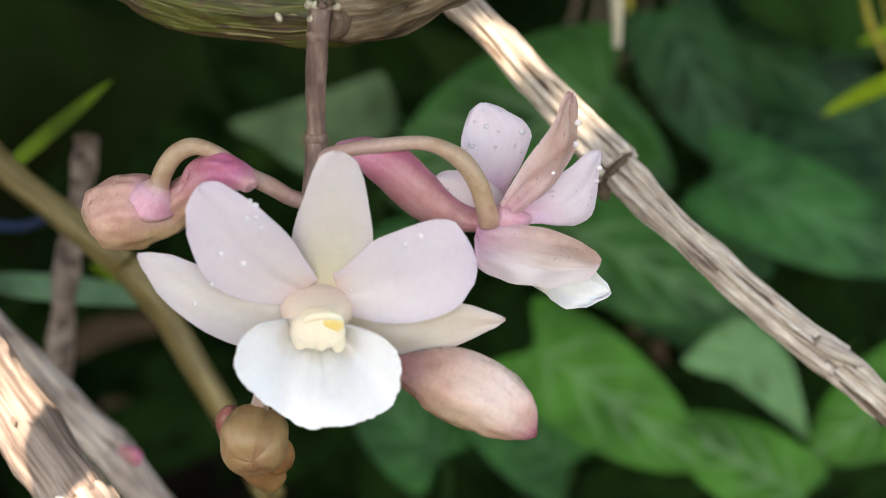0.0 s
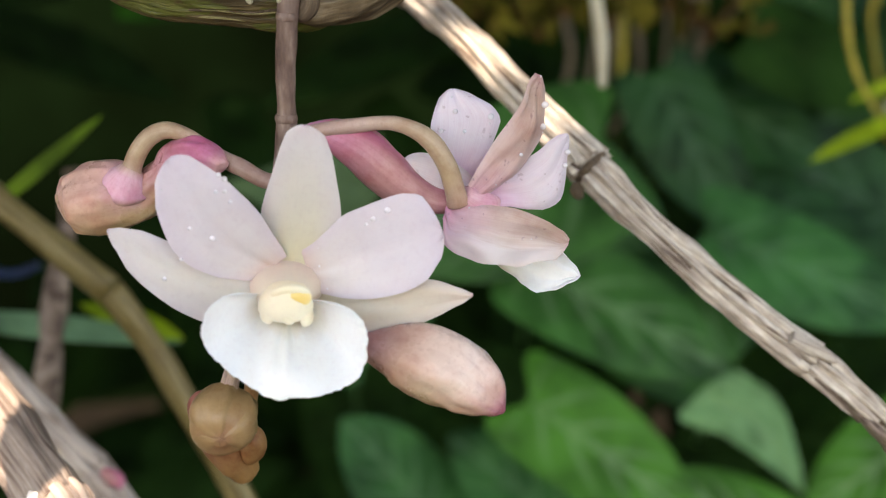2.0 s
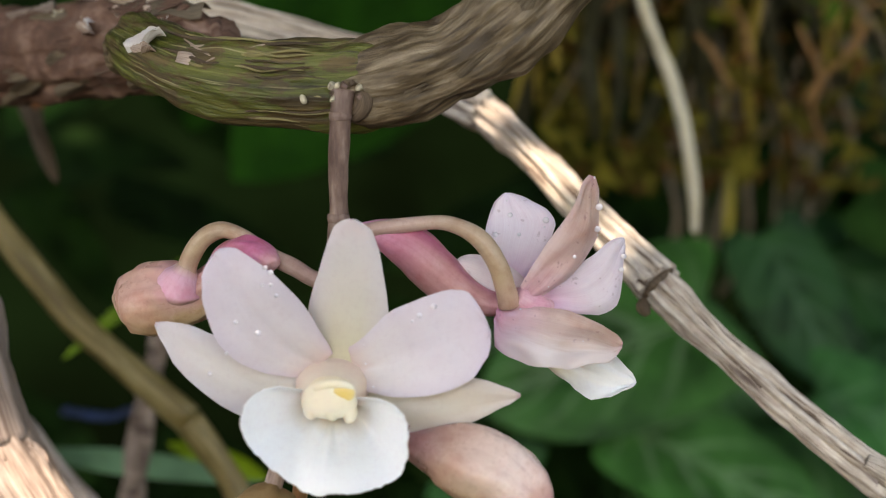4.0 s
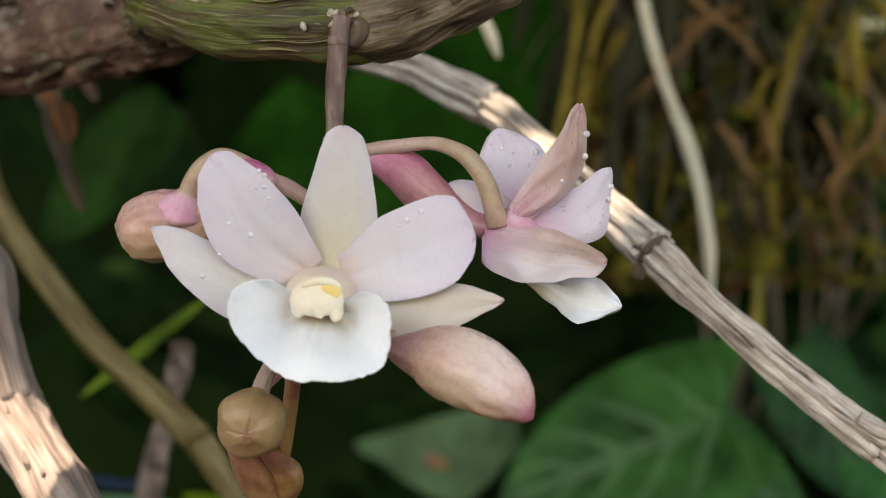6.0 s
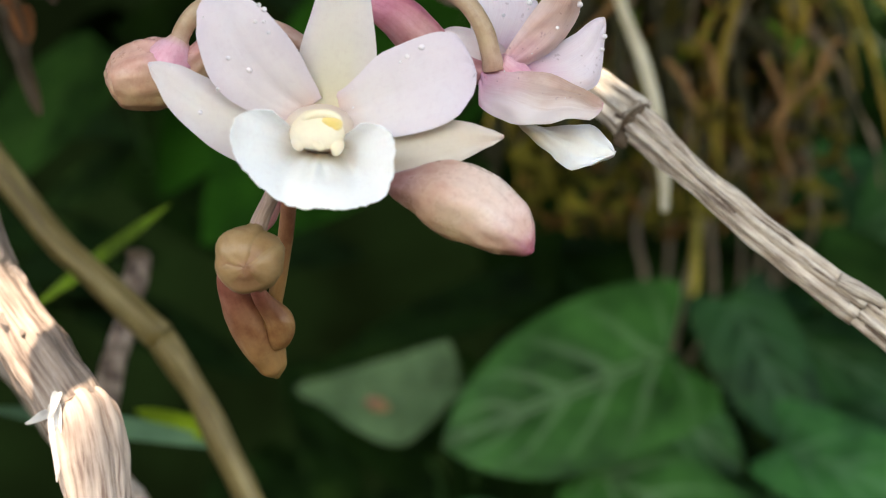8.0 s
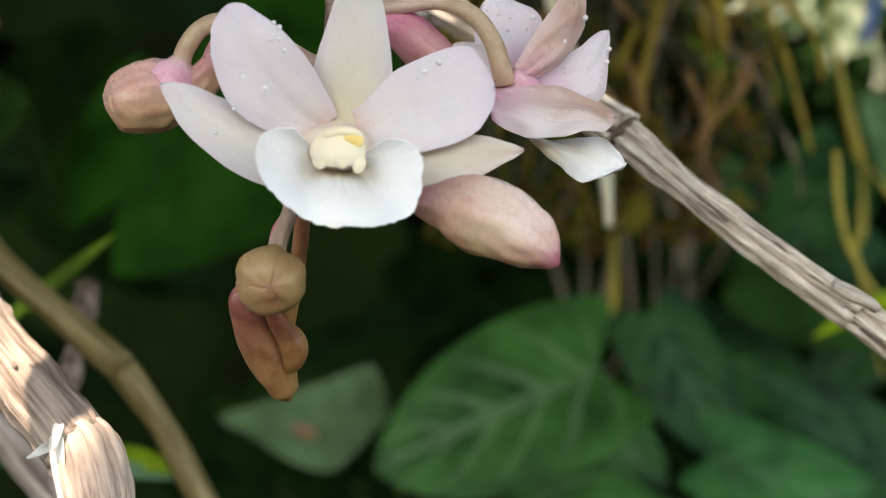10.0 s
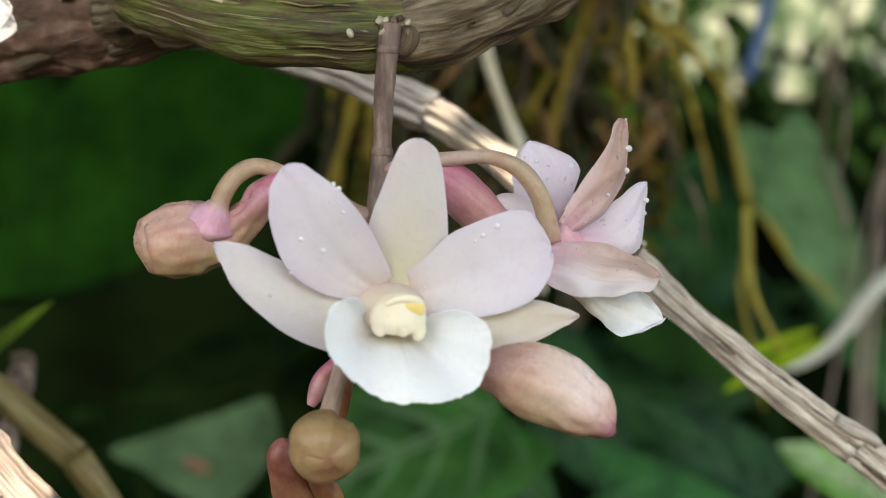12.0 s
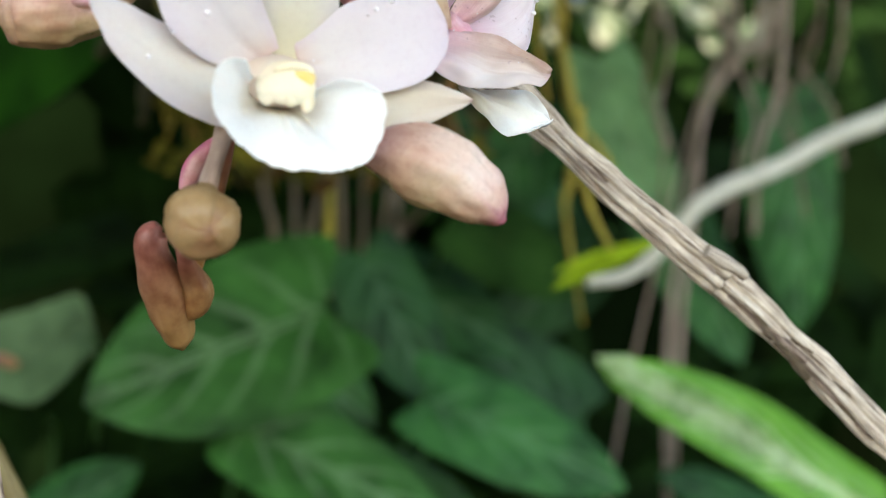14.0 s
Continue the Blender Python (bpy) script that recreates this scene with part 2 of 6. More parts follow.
def petal_material(name, stops, spots=0.0, sub=0.25, rough=0.45, streak=0.05, tone=(0.62, 0.42, 0.5), rim=None, keel=None, rim_from=0.28, rim_most=0.6, thin=0.1, blotch=(95.0, 0.32, (0.8, 0.66, 0.78))):
    """Thin petal: a colour that changes from its root to its tip, fine veins, some light let through."""
    m, nt, b = material(name)
    col = ramp(nt, uv_axis(nt, 0), stops)
    veins = grain(nt, 1.0, 3.0, "UV", (2.0, 46.0, 1.0))
    col = mix(nt, ramp(nt, veins, [(0.4, (0, 0, 0)), (0.8, (streak, streak, streak))]), col, tone, "MULTIPLY")
    if rim is not None:
        k = nt.nodes.new("ShaderNodeMath")
        k.operation = "SUBTRACT"
        nt.links.new(uv_axis(nt, 1), k.inputs[0])
        k.inputs[1].default_value = 0.5
        ka = nt.nodes.new("ShaderNodeMath")
        ka.operation = "ABSOLUTE"
        nt.links.new(k.outputs[0], ka.inputs[0])
        col = mix(nt, ramp(nt, ka.outputs[0], [(rim_from, (0, 0, 0)), (0.5, (rim_most, rim_most, rim_most))]), col, rim)
    if keel is not None:
        kk = nt.nodes.new("ShaderNodeMath")
        kk.operation = "PINGPONG"
        nt.links.new(uv_axis(nt, 1), kk.inputs[0])
        kk.inputs[1].default_value = 0.5
        col = mix(nt, ramp(nt, kk.outputs[0], [(0.29, (0, 0, 0)), (0.37, (1, 1, 1))]), col, ramp(nt, uv_axis(nt, 0), keel))
    blot = grain(nt, blotch[0], 5.0)
    col = mix(nt, ramp(nt, blot, [(0.42, (0, 0, 0)), (0.7, (blotch[1],) * 3)]), col, blotch[2], "MULTIPLY")
    flecks = grain(nt, 1400.0, 3.0)
    col = mix(nt, ramp(nt, flecks, [(0.5, (0, 0, 0)), (0.75, (0.2, 0.2, 0.2))]), col, (0.8, 0.7, 0.76), "MULTIPLY")
    if spots:
        sp = grain(nt, 900.0, 2.0)
        col = mix(nt, ramp(nt, sp, [(0.66, (0, 0, 0)), (0.72, (spots, spots, spots))]), col, (0.22, 0.08, 0.12))
    nt.links.new(col, b.inputs["Base Color"])
    b.inputs["Roughness"].default_value = rough
    b.inputs["Subsurface Weight"].default_value = sub
    b.inputs["Subsurface Radius"].default_value = (0.004, 0.0025, 0.002)
    b.inputs["Subsurface Scale"].default_value = 0.4
    bump(nt, b, mix(nt, 0.5, veins, grain(nt, 500.0, 4.0)), 0.14, 0.0003)
    if thin:
        tr = nt.nodes.new("ShaderNodeBsdfTranslucent")
        nt.links.new(col, tr.inputs["Color"])
        mx = nt.nodes.new("ShaderNodeMixShader")
        mx.inputs[0].default_value = thin
        nt.links.new(b.outputs[0], mx.inputs[1])
        nt.links.new(tr.outputs[0], mx.inputs[2])
        nt.links.new(mx.outputs[0], nt.nodes["Material Output"].inputs["Surface"])
    return m


def bud_material(name, along, bands=(), seams=(), soft=0.16, rough=0.36, blot=(0.8, 0.62, 0.58), much=0.7, streak=0.3, sub=0.15):
    """Fleshy bud or stalk: UV runs from its stalk to its tip and once round. bands: (turn, half width, colours along it);
    seams: (turn, colour, where along it begins)."""
    m, nt, b = material(name)
    u, v = uv_axis(nt, 0), uv_axis(nt, 1)
    wob = grain(nt, 260.0, 4.0)

    def away(turn, wobble):
        s = nt.nodes.new("ShaderNodeMath")
        s.operation = "SUBTRACT"
        nt.links.new(v, s.inputs[0])
        s.inputs[1].default_value = turn
        p = nt.nodes.new("ShaderNodeMath")
        p.operation = "PINGPONG"
        nt.links.new(s.outputs[0], p.inputs[0])
        p.inputs[1].default_value = 0.5
        w = nt.nodes.new("ShaderNodeMath")
        w.operation = "MULTIPLY_ADD"
        nt.links.new(wob, w.inputs[0])
        w.inputs[1].default_value = wobble
        nt.links.new(p.outputs[0], w.inputs[2])
        return w.outputs[0]

    col = ramp(nt, u, along)
    for turn, half, stops in bands:
        fac = ramp(nt, away(turn, 0.14), [(max(0.0, half), (1, 1, 1)), (half + soft, (0, 0, 0))])
        col = mix(nt, fac, col, ramp(nt, u, stops))
    for turn, colour, begin in seams:
        fac = mix(nt, 1.0, ramp(nt, away(turn, 0.05), [(0.022, (0.75, 0.75, 0.75)), (0.055, (0, 0, 0))]), ramp(nt, u, [(begin, (0, 0, 0)), (min(0.99, begin + 0.25), (1, 1, 1))]), "MULTIPLY")
        col = mix(nt, fac, col, colour)
    lines = grain(nt, 1.0, 4.0, "UV", (1.6, 22.0, 1.0))
    col = mix(nt, ramp(nt, lines, [(0.42, (0, 0, 0)), (0.72, (streak,) * 3)]), col, blot, "MULTIPLY")
    col = mix(nt, ramp(nt, wob, [(0.45, (0, 0, 0)), (0.66, (much,) * 3)]), col, blot, "MULTIPLY")
    fine = grain(nt, 1500.0, 3.0)
    col = mix(nt, ramp(nt, fine, [(0.5, (0, 0, 0)), (0.72, (0.35, 0.35, 0.35))]), col, (0.72, 0.6, 0.58), "MULTIPLY")
    nt.links.new(col, b.inputs["Base Color"])
    nt.links.new(ramp(nt, wob, [(0.35, (rough - 0.08,) * 3), (0.7, (rough + 0.16,) * 3)]), b.inputs["Roughness"])
    b.inputs["Subsurface Weight"].default_value = sub
    b.inputs["Subsurface Radius"].default_value = (0.004, 0.0025, 0.002)
    b.inputs["Subsurface Scale"].default_value = 0.4
    bump(nt, b, mix(nt, 0.5, lines, grain(nt, 420.0, 4.0)), 0.22, 0.0005)
    return m


M_PETAL = petal_material("petal_white", [(0.0, (0.66, 0.47, 0.42)), (0.12, (0.68, 0.54, 0.50)), (0.28, (0.72, 0.665, 0.66)), (0.55, (0.735, 0.68, 0.725)), (0.85, (0.70, 0.62, 0.715)), (1.0, (0.64, 0.54, 0.66))], rim=(0.67, 0.585, 0.69), rim_most=0.5, streak=0.04, blotch=(80.0, 0.4, (0.82, 0.76, 0.84)))
M_SEPAL = petal_material("sepal_cream", [(0.0, (0.66, 0.56, 0.38)), (0.25, (0.68, 0.63, 0.47)), (0.5, (0.715, 0.67, 0.61)), (0.75, (0.73, 0.68, 0.685)), (0.95, (0.70, 0.59, 0.63)), (1.0, (0.64, 0.40, 0.48))], rim=(0.72, 0.66, 0.685), rim_from=0.16, rim_most=0.85, blotch=(80.0, 0.35, (0.84, 0.8, 0.78)))
# Root beige is part pigment, part shade painted into the pockets beside the keel.
M_LIP = petal_material("lip_white", thin=0.03, stops=[(0.0, (0.58, 0.49, 0.37)), (0.28, (0.66, 0.6, 0.5)), (0.42, (0.84, 0.82, 0.78)), (0.56, (0.91, 0.94, 0.97)), (1.0, (0.92, 0.955, 0.99))], rough=0.4, streak=0.03, blotch=(95.0, 0.12, (0.9, 0.92, 0.96)), keel=[(0.0, (0.66, 0.56, 0.38)), (0.2, (0.8, 0.73, 0.58)), (0.36, (0.95, 0.95, 0.93)), (1.0, (0.95, 0.96, 0.97))])
M_THROAT = petal_material("throat_beige", thin=0.0, stops=[(0.0, (0.68, 0.55, 0.49)), (0.4, (0.68, 0.54, 0.48)), (0.6, (0.70, 0.57, 0.48)), (1.0, (0.80, 0.71, 0.54))])
M_COLUMN = petal_material("column_cream", thin=0.0, stops=[(0.0, (0.86, 0.74, 0.52)), (1.0, (0.92, 0.86, 0.68))], streak=0.04)
M_ANTHER = petal_material("anther_yellow", thin=0.0, stops=[(0.0, (0.88, 0.79, 0.58)), (0.55, (0.88, 0.76, 0.48)), (0.8, (0.87, 0.68, 0.3)), (1.0, (0.86, 0.62, 0.2))])
M_BACKSEPAL = petal_material("sepal_pink_back", [(0.0, (0.8299, 0.304, 0.494)), (0.16, (0.7904, 0.456, 0.532)), (0.4, (0.6521, 0.4465, 0.418)), (0.75, (0.5335, 0.38, 0.323)), (0.93, (0.5928, 0.38, 0.3895)), (1.0, (0.7114, 0.342, 0.437))], spots=0.5, streak=0.4, rim=(0.76, 0.58, 0.58), blotch=(240.0, 0.75, (0.76, 0.6, 0.54)))
M_BACKPETAL = petal_material("petal_lilac_back", [(0.0, (0.86, 0.30, 0.54)), (0.26, (0.84, 0.52, 0.68)), (0.5, (0.84, 0.74, 0.80)), (1.0, (0.80, 0.74, 0.84))], spots=0.3, streak=0.35, tone=(0.82, 0.6, 0.72))
M_BLUSH = petal_material("sepal_blush", [(0.0, (0.84, 0.4, 0.56)), (0.2, (0.84, 0.64, 0.68)), (0.4, (0.86, 0.76, 0.77)), (1.0, (0.82, 0.72, 0.76))], spots=0.2, streak=0.35, tone=(0.82, 0.6, 0.68))
M_CENTRE = bud_material("blossom_pink", [(0.0, (0.74, 0.44, 0.50)), (0.5, (0.78, 0.44, 0.54)), (1.0, (0.74, 0.46, 0.48))], blot=(0.86, 0.6, 0.68), streak=0.6)
M_COLLAR = bud_material("collar_pink", [(0.0, (0.6, 0.42, 0.33)), (0.25, (0.82, 0.52, 0.62)), (0.6, (0.83, 0.47, 0.6)), (0.85, (0.66, 0.42, 0.36)), (1.0, (0.64, 0.42, 0.33))], blot=(0.86, 0.6, 0.66), streak=0.5)
# Warmer sepal copy: sunlight shining through is put into the tan.
M_WARM = petal_material("sepal_tan_lit", [(0.0, (0.62, 0.52, 0.38)), (0.25, (0.66, 0.58, 0.45)), (0.6, (0.69, 0.61, 0.51)), (0.9, (0.69, 0.58, 0.52)), (1.0, (0.62, 0.38, 0.42))], rim=(0.71, 0.63, 0.6), rim_from=0.2, rim_most=0.7, blotch=(110.0, 0.45, (0.82, 0.74, 0.68)))
M_LATERAL = petal_material("sepal_lilac", [(0.0, (0.66, 0.57, 0.44)), (0.25, (0.69, 0.645, 0.56)), (0.6, (0.70, 0.66, 0.64)), (0.9, (0.70, 0.63, 0.66)), (0.97, (0.67, 0.50, 0.55)), (1.0, (0.62, 0.36, 0.44))], rim=(0.72, 0.66, 0.71), rim_from=0.1, rim_most=0.85, blotch=(80.0, 0.35, (0.82, 0.76, 0.82)))
def two_tone(name, upper, lower):
    """A sepal brown along its upper half and pale along the lower one."""
    m = petal_material(name, upper, spots=0.5, streak=0.35, tone=(0.78, 0.5, 0.56), blotch=(240.0, 0.75, (0.76, 0.6, 0.54)))
    nt = m.node_tree
    b = nt.nodes["Principled BSDF"]
    top = b.inputs["Base Color"].links[0].from_socket
    low = ramp(nt, uv_axis(nt, 0), lower)
    edge = nt.nodes.new("ShaderNodeMath")
    edge.operation = "ADD"
    nt.links.new(uv_axis(nt, 1), edge.inputs[0])
    wob = nt.nodes.new("ShaderNodeMath")
    wob.operation = "MULTIPLY_ADD"
    nt.links.new(grain(nt, 5.0, 4.0, "UV", (1.0, 4.0, 1.0)), wob.inputs[0])
    wob.inputs[1].default_value = 0.4
    wob.inputs[2].default_value = -0.2
    nt.links.new(wob.outputs[0], edge.inputs[1])
    nt.links.new(mix(nt, ramp(nt, edge.outputs[0], [(0.38, (0, 0, 0)), (0.72, (1, 1, 1))]), top, low), b.inputs["Base Color"])
    return m


M_WING = two_tone("sepal_two_tone", [(0.0, (0.84, 0.30, 0.52)), (0.22, (0.82, 0.5, 0.6)), (0.45, (0.68, 0.5, 0.46)), (0.75, (0.56, 0.42, 0.35)), (0.95, (0.56, 0.39, 0.35)), (1.0, (0.7, 0.36, 0.46))],
                  [(0.0, (0.84, 0.36, 0.56)), (0.28, (0.85, 0.66, 0.72)), (0.5, (0.86, 0.77, 0.78)), (0.85, (0.76, 0.62, 0.6)), (1.0, (0.7, 0.42, 0.46))])
M_SPUR = bud_material("spur_pink", [(0.0, (0.64, 0.30, 0.36)), (0.2, (0.58, 0.32, 0.31)), (0.5, (0.56, 0.29, 0.29)), (0.8, (0.6, 0.22, 0.32)), (1.0, (0.66, 0.30, 0.44))],
                      bands=((0.0, 0.07, [(0.0, (0.66, 0.34, 0.40)), (0.3, (0.62, 0.16, 0.30)), (0.7, (0.64, 0.14, 0.32)), (1.0, (0.70, 0.34, 0.48))]),), blot=(0.8, 0.56, 0.62), streak=0.5)
M_BUD = bud_material("bud_salmon", [(0.0, (0.48, 0.24, 0.27)), (0.14, (0.50, 0.27, 0.27)), (0.3, (0.62, 0.41, 0.34)), (0.45, (0.72, 0.545, 0.475)), (0.7, (0.80, 0.65, 0.59)), (0.88, (0.70, 0.47, 0.43)), (1.0, (0.46, 0.12, 0.2))],
                     bands=((0.5, 0.16, [(0.0, (0.46, 0.24, 0.26)), (0.25, (0.56, 0.37, 0.27)), (0.55, (0.60, 0.45, 0.285)), (0.85, (0.64, 0.43, 0.31)), (1.0, (0.46, 0.12, 0.2))]),), soft=0.2,
                     seams=((0.26, (0.52, 0.24, 0.3), 0.72),), rough=0.28, blot=(0.82, 0.66, 0.6))
M_LBUD = bud_material("bud_pink_green", [(0.0, (0.64, 0.41, 0.34)), (0.12, (0.68, 0.43, 0.36)), (0.26, (0.68, 0.41, 0.36)), (0.36, (0.76, 0.42, 0.48)), (0.44, (0.78, 0.42, 0.52)), (0.5, (0.60, 0.34, 0.31)), (0.66, (0.56, 0.26, 0.32)), (0.84, (0.56, 0.15, 0.31)), (0.93, (0.6, 0.22, 0.36)), (1.0, (0.72, 0.48, 0.5))],
                      bands=((0.42, 0.1, [(0.0, (0.60, 0.40, 0.27)), (0.3, (0.60, 0.44, 0.24)), (0.5, (0.56, 0.38, 0.24)), (0.66, (0.54, 0.3, 0.25)), (0.85, (0.6, 0.16, 0.34)), (1.0, (0.72, 0.44, 0.5))]),), rough=0.32, blot=(0.82, 0.64, 0.58))
M_BALL = bud_material("bud_tan", [(0.0, (0.3162, 0.2021, 0.0962)), (0.5, (0.372, 0.2451, 0.1221)), (0.85, (0.3627, 0.2236, 0.111)), (1.0, (0.3348, 0.172, 0.0962))], rough=0.4, blot=(0.74, 0.66, 0.56))
M_POD = bud_material("pod_brown", [(0.0, (0.4048, 0.156, 0.14)), (0.12, (0.352, 0.1326, 0.105)), (0.35, (0.2904, 0.1326, 0.077)), (0.65, (0.3344, 0.1833, 0.0805)), (1.0, (0.3872, 0.2184, 0.084))], rough=0.36, blot=(0.6, 0.44, 0.4), much=0.9)


def bark(name, dark, mid, light, along=(0.5, 14.0, 1.0), rough=0.75, depth=0.0006, patch=60.0, edges=(0.3, 0.5, 0.7)):
    """Dry stem: fibres that run along it, paler and darker patches."""
    m, nt, b = material(name)
    fib = grain(nt, 3.0, 6.0, "UV", along)
    pat = grain(nt, patch, 4.0)
    fine = grain(nt, 900.0, 4.0)
    col = ramp(nt, fib, [(edges[0], dark), (edges[1], mid), (edges[2], light)])
    col = mix(nt, ramp(nt, pat, [(0.35, (0, 0, 0)), (0.7, (0.6, 0.6, 0.6))]), col, tuple(0.55 * a + 0.45 * c for a, c in zip(dark, mid)))
    nt.links.new(col, b.inputs["Base Color"])
    b.inputs["Roughness"].default_value = rough
    both = mix(nt, 0.3, fib, fine)
    bump(nt, b, both, 0.7, depth)
    return m


M_STEM = bark("stem_brown", (0.08, 0.046, 0.038), (0.19, 0.12, 0.098), (0.34, 0.25, 0.205), (0.5, 1.5, 1.0), rough=0.55, depth=0.0006, patch=330.0, edges=(0.36, 0.5, 0.66))
M_PEDICEL = bud_material("pedicel_tan", [(0.0, (0.36, 0.22, 0.2)), (0.1, (0.44, 0.29, 0.25)), (0.35, (0.52, 0.38, 0.33)), (0.6, (0.47, 0.36, 0.26)), (0.85, (0.46, 0.34, 0.22)), (1.0, (0.54, 0.35, 0.28))], rough=0.4, blot=(0.8, 0.66, 0.6), streak=0.35)
M_PALEGREY = bark("weathered_cane", (0.2, 0.125, 0.1), (0.5, 0.385, 0.32), (0.76, 0.63, 0.54), (0.3, 8.0, 1.0), patch=130.0, edges=(0.38, 0.46, 0.6))
M_PALESTEM = bark("stem_pale", (0.3, 0.2, 0.16), (0.46, 0.34, 0.29), (0.58, 0.46, 0.4), (1.0, 6.0, 1.0), rough=0.5, patch=200.0)
M_DRY = bark("dry_cane", (0.09, 0.055, 0.04), (0.56, 0.47, 0.39), (0.86, 0.8, 0.71), (0.3, 9.0, 1.0), edges=(0.38, 0.45, 0.6), depth=0.001, patch=260.0)
M_NODE = bark("cane_node", (0.05, 0.035, 0.025), (0.12, 0.08, 0.05), (0.25, 0.18, 0.12))
M_OLIVE = bark("olive_cane", (0.1, 0.07, 0.02), (0.2, 0.15, 0.05), (0.4, 0.33, 0.16), (0.15, 5.0, 1.0), rough=0.5, edges=(0.38, 0.48, 0.64), patch=110.0)
M_PALE = bark("pale_cane", (0.15, 0.1, 0.08), (0.34, 0.265, 0.22), (0.5, 0.42, 0.365), (0.22, 12.0, 1.0), depth=0.0009, edges=(0.38, 0.48, 0.62), patch=150.0)
M_PALETOP = bark("pale_cane_upper", (0.14, 0.095, 0.075), (0.3, 0.235, 0.2), (0.46, 0.39, 0.345), (0.16, 18.0, 1.0), depth=0.0008, edges=(0.4, 0.48, 0.62), patch=110.0)
M_WHITE = bark("bleached_cane", (0.52, 0.47, 0.42), (0.84, 0.82, 0.8), (0.92, 0.91, 0.9), (0.3, 14.0, 1.0), edges=(0.3, 0.4, 0.6))
M_GREY = bark("grey_cane", (0.18, 0.14, 0.12), (0.44, 0.37, 0.33), (0.68, 0.61, 0.55), (0.3, 5.0, 1.0), edges=(0.38, 0.48, 0.62))
M_TWIG = bark("mottled_twig", (0.05, 0.03, 0.022), (0.22, 0.16, 0.13), (0.46, 0.37, 0.31), (0.9, 1.6, 1.0), edges=(0.38, 0.5, 0.62))
def bulb_material():
    """Green living stem under a torn brown skin with pale streaks along it."""
    m, nt, b = material("green_pseudobulb")
    fib = grain(nt, 3.0, 5.0, "UV", (0.16, 9.0, 1.0))
    skin = grain(nt, 1.0, 7.0, "UV", (1.1, 11.0, 1.0), 0.7)
    thin = grain(nt, 2.0, 3.0, "UV", (0.2, 24.0, 1.0))
    crack = grain(nt, 2.0, 4.0, "UV", (0.35, 30.0, 1.0))
    col = ramp(nt, fib, [(0.34, (0.045, 0.055, 0.012)), (0.5, (0.10, 0.115, 0.022)), (0.66, (0.2, 0.21, 0.06))])
    col = mix(nt, ramp(nt, skin, [(0.49, (0, 0, 0)), (0.53, (0.85, 0.85, 0.85))]), col, ramp(nt, fib, [(0.35, (0.045, 0.026, 0.012)), (0.65, (0.17, 0.11, 0.05))]))
    col = mix(nt, ramp(nt, thin, [(0.6, (0, 0, 0)), (0.64, (0.75, 0.75, 0.75))]), col, (0.42, 0.38, 0.2))
    col = mix(nt, ramp(nt, crack, [(0.6, (0, 0, 0)), (0.64, (0.85, 0.85, 0.85))]), col, (0.022, 0.014, 0.008))
    nt.links.new(col, b.inputs["Base Color"])
    nt.links.new(ramp(nt, skin, [(0.45, (0.28, 0.28, 0.28)), (0.6, (0.6, 0.6, 0.6))]), b.inputs["Roughness"])
    bump(nt, b, mix(nt, 0.5, skin, mix(nt, 0.5, thin, fib)), 1.0, 0.0014)
    return m


M_BULB = bulb_material()
M_STRAW = bark("straw_nerve", (0.16, 0.13, 0.05), (0.32, 0.28, 0.12), (0.5, 0.45, 0.24), (0.5, 4.0, 1.0), rough=0.5)
M_SHEATH = bark("papery_sheath", (0.045, 0.03, 0.016), (0.16, 0.115, 0.065), (0.36, 0.29, 0.2), (0.3, 9.0, 1.0), rough=0.5, depth=0.0012, edges=(0.4, 0.5, 0.62), patch=160.0)

M_FIBRE = bark("brown_bark", (0.042, 0.021, 0.015), (0.17, 0.088, 0.06), (0.36, 0.235, 0.18), (0.5, 3.0, 1.0), depth=0.0015, patch=150.0, edges=(0.32, 0.5, 0.7))
M_ROOT = bark("pale_root", (0.4, 0.36, 0.24), (0.6, 0.56, 0.42), (0.74, 0.72, 0.62), (0.5, 4.0, 1.0), rough=0.6)
M_MOSSROOT = bark("moss_root", (0.1215, 0.081, 0.0108), (0.297, 0.216, 0.027), (0.486, 0.378, 0.054), (0.81, 5.4, 1.35))
M_WROOT = bark("white_root", (0.46, 0.47, 0.4), (0.6, 0.62, 0.55), (0.72, 0.74, 0.68), (0.3, 3.0, 1.0), rough=0.5, depth=0.0003)
M_YROOT = bark("yellow_root", (0.13, 0.13, 0.0195), (0.364, 0.299, 0.0325), (0.585, 0.494, 0.078), (1.56, 2.6, 1.3), rough=0.55)
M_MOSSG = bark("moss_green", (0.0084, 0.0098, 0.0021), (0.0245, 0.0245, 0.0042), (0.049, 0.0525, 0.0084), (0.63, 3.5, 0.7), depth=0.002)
M_VINE = bark("vine_brown", (0.06, 0.042, 0.0288), (0.168, 0.132, 0.09), (0.324, 0.258, 0.186), (0.6, 7.2, 1.2))


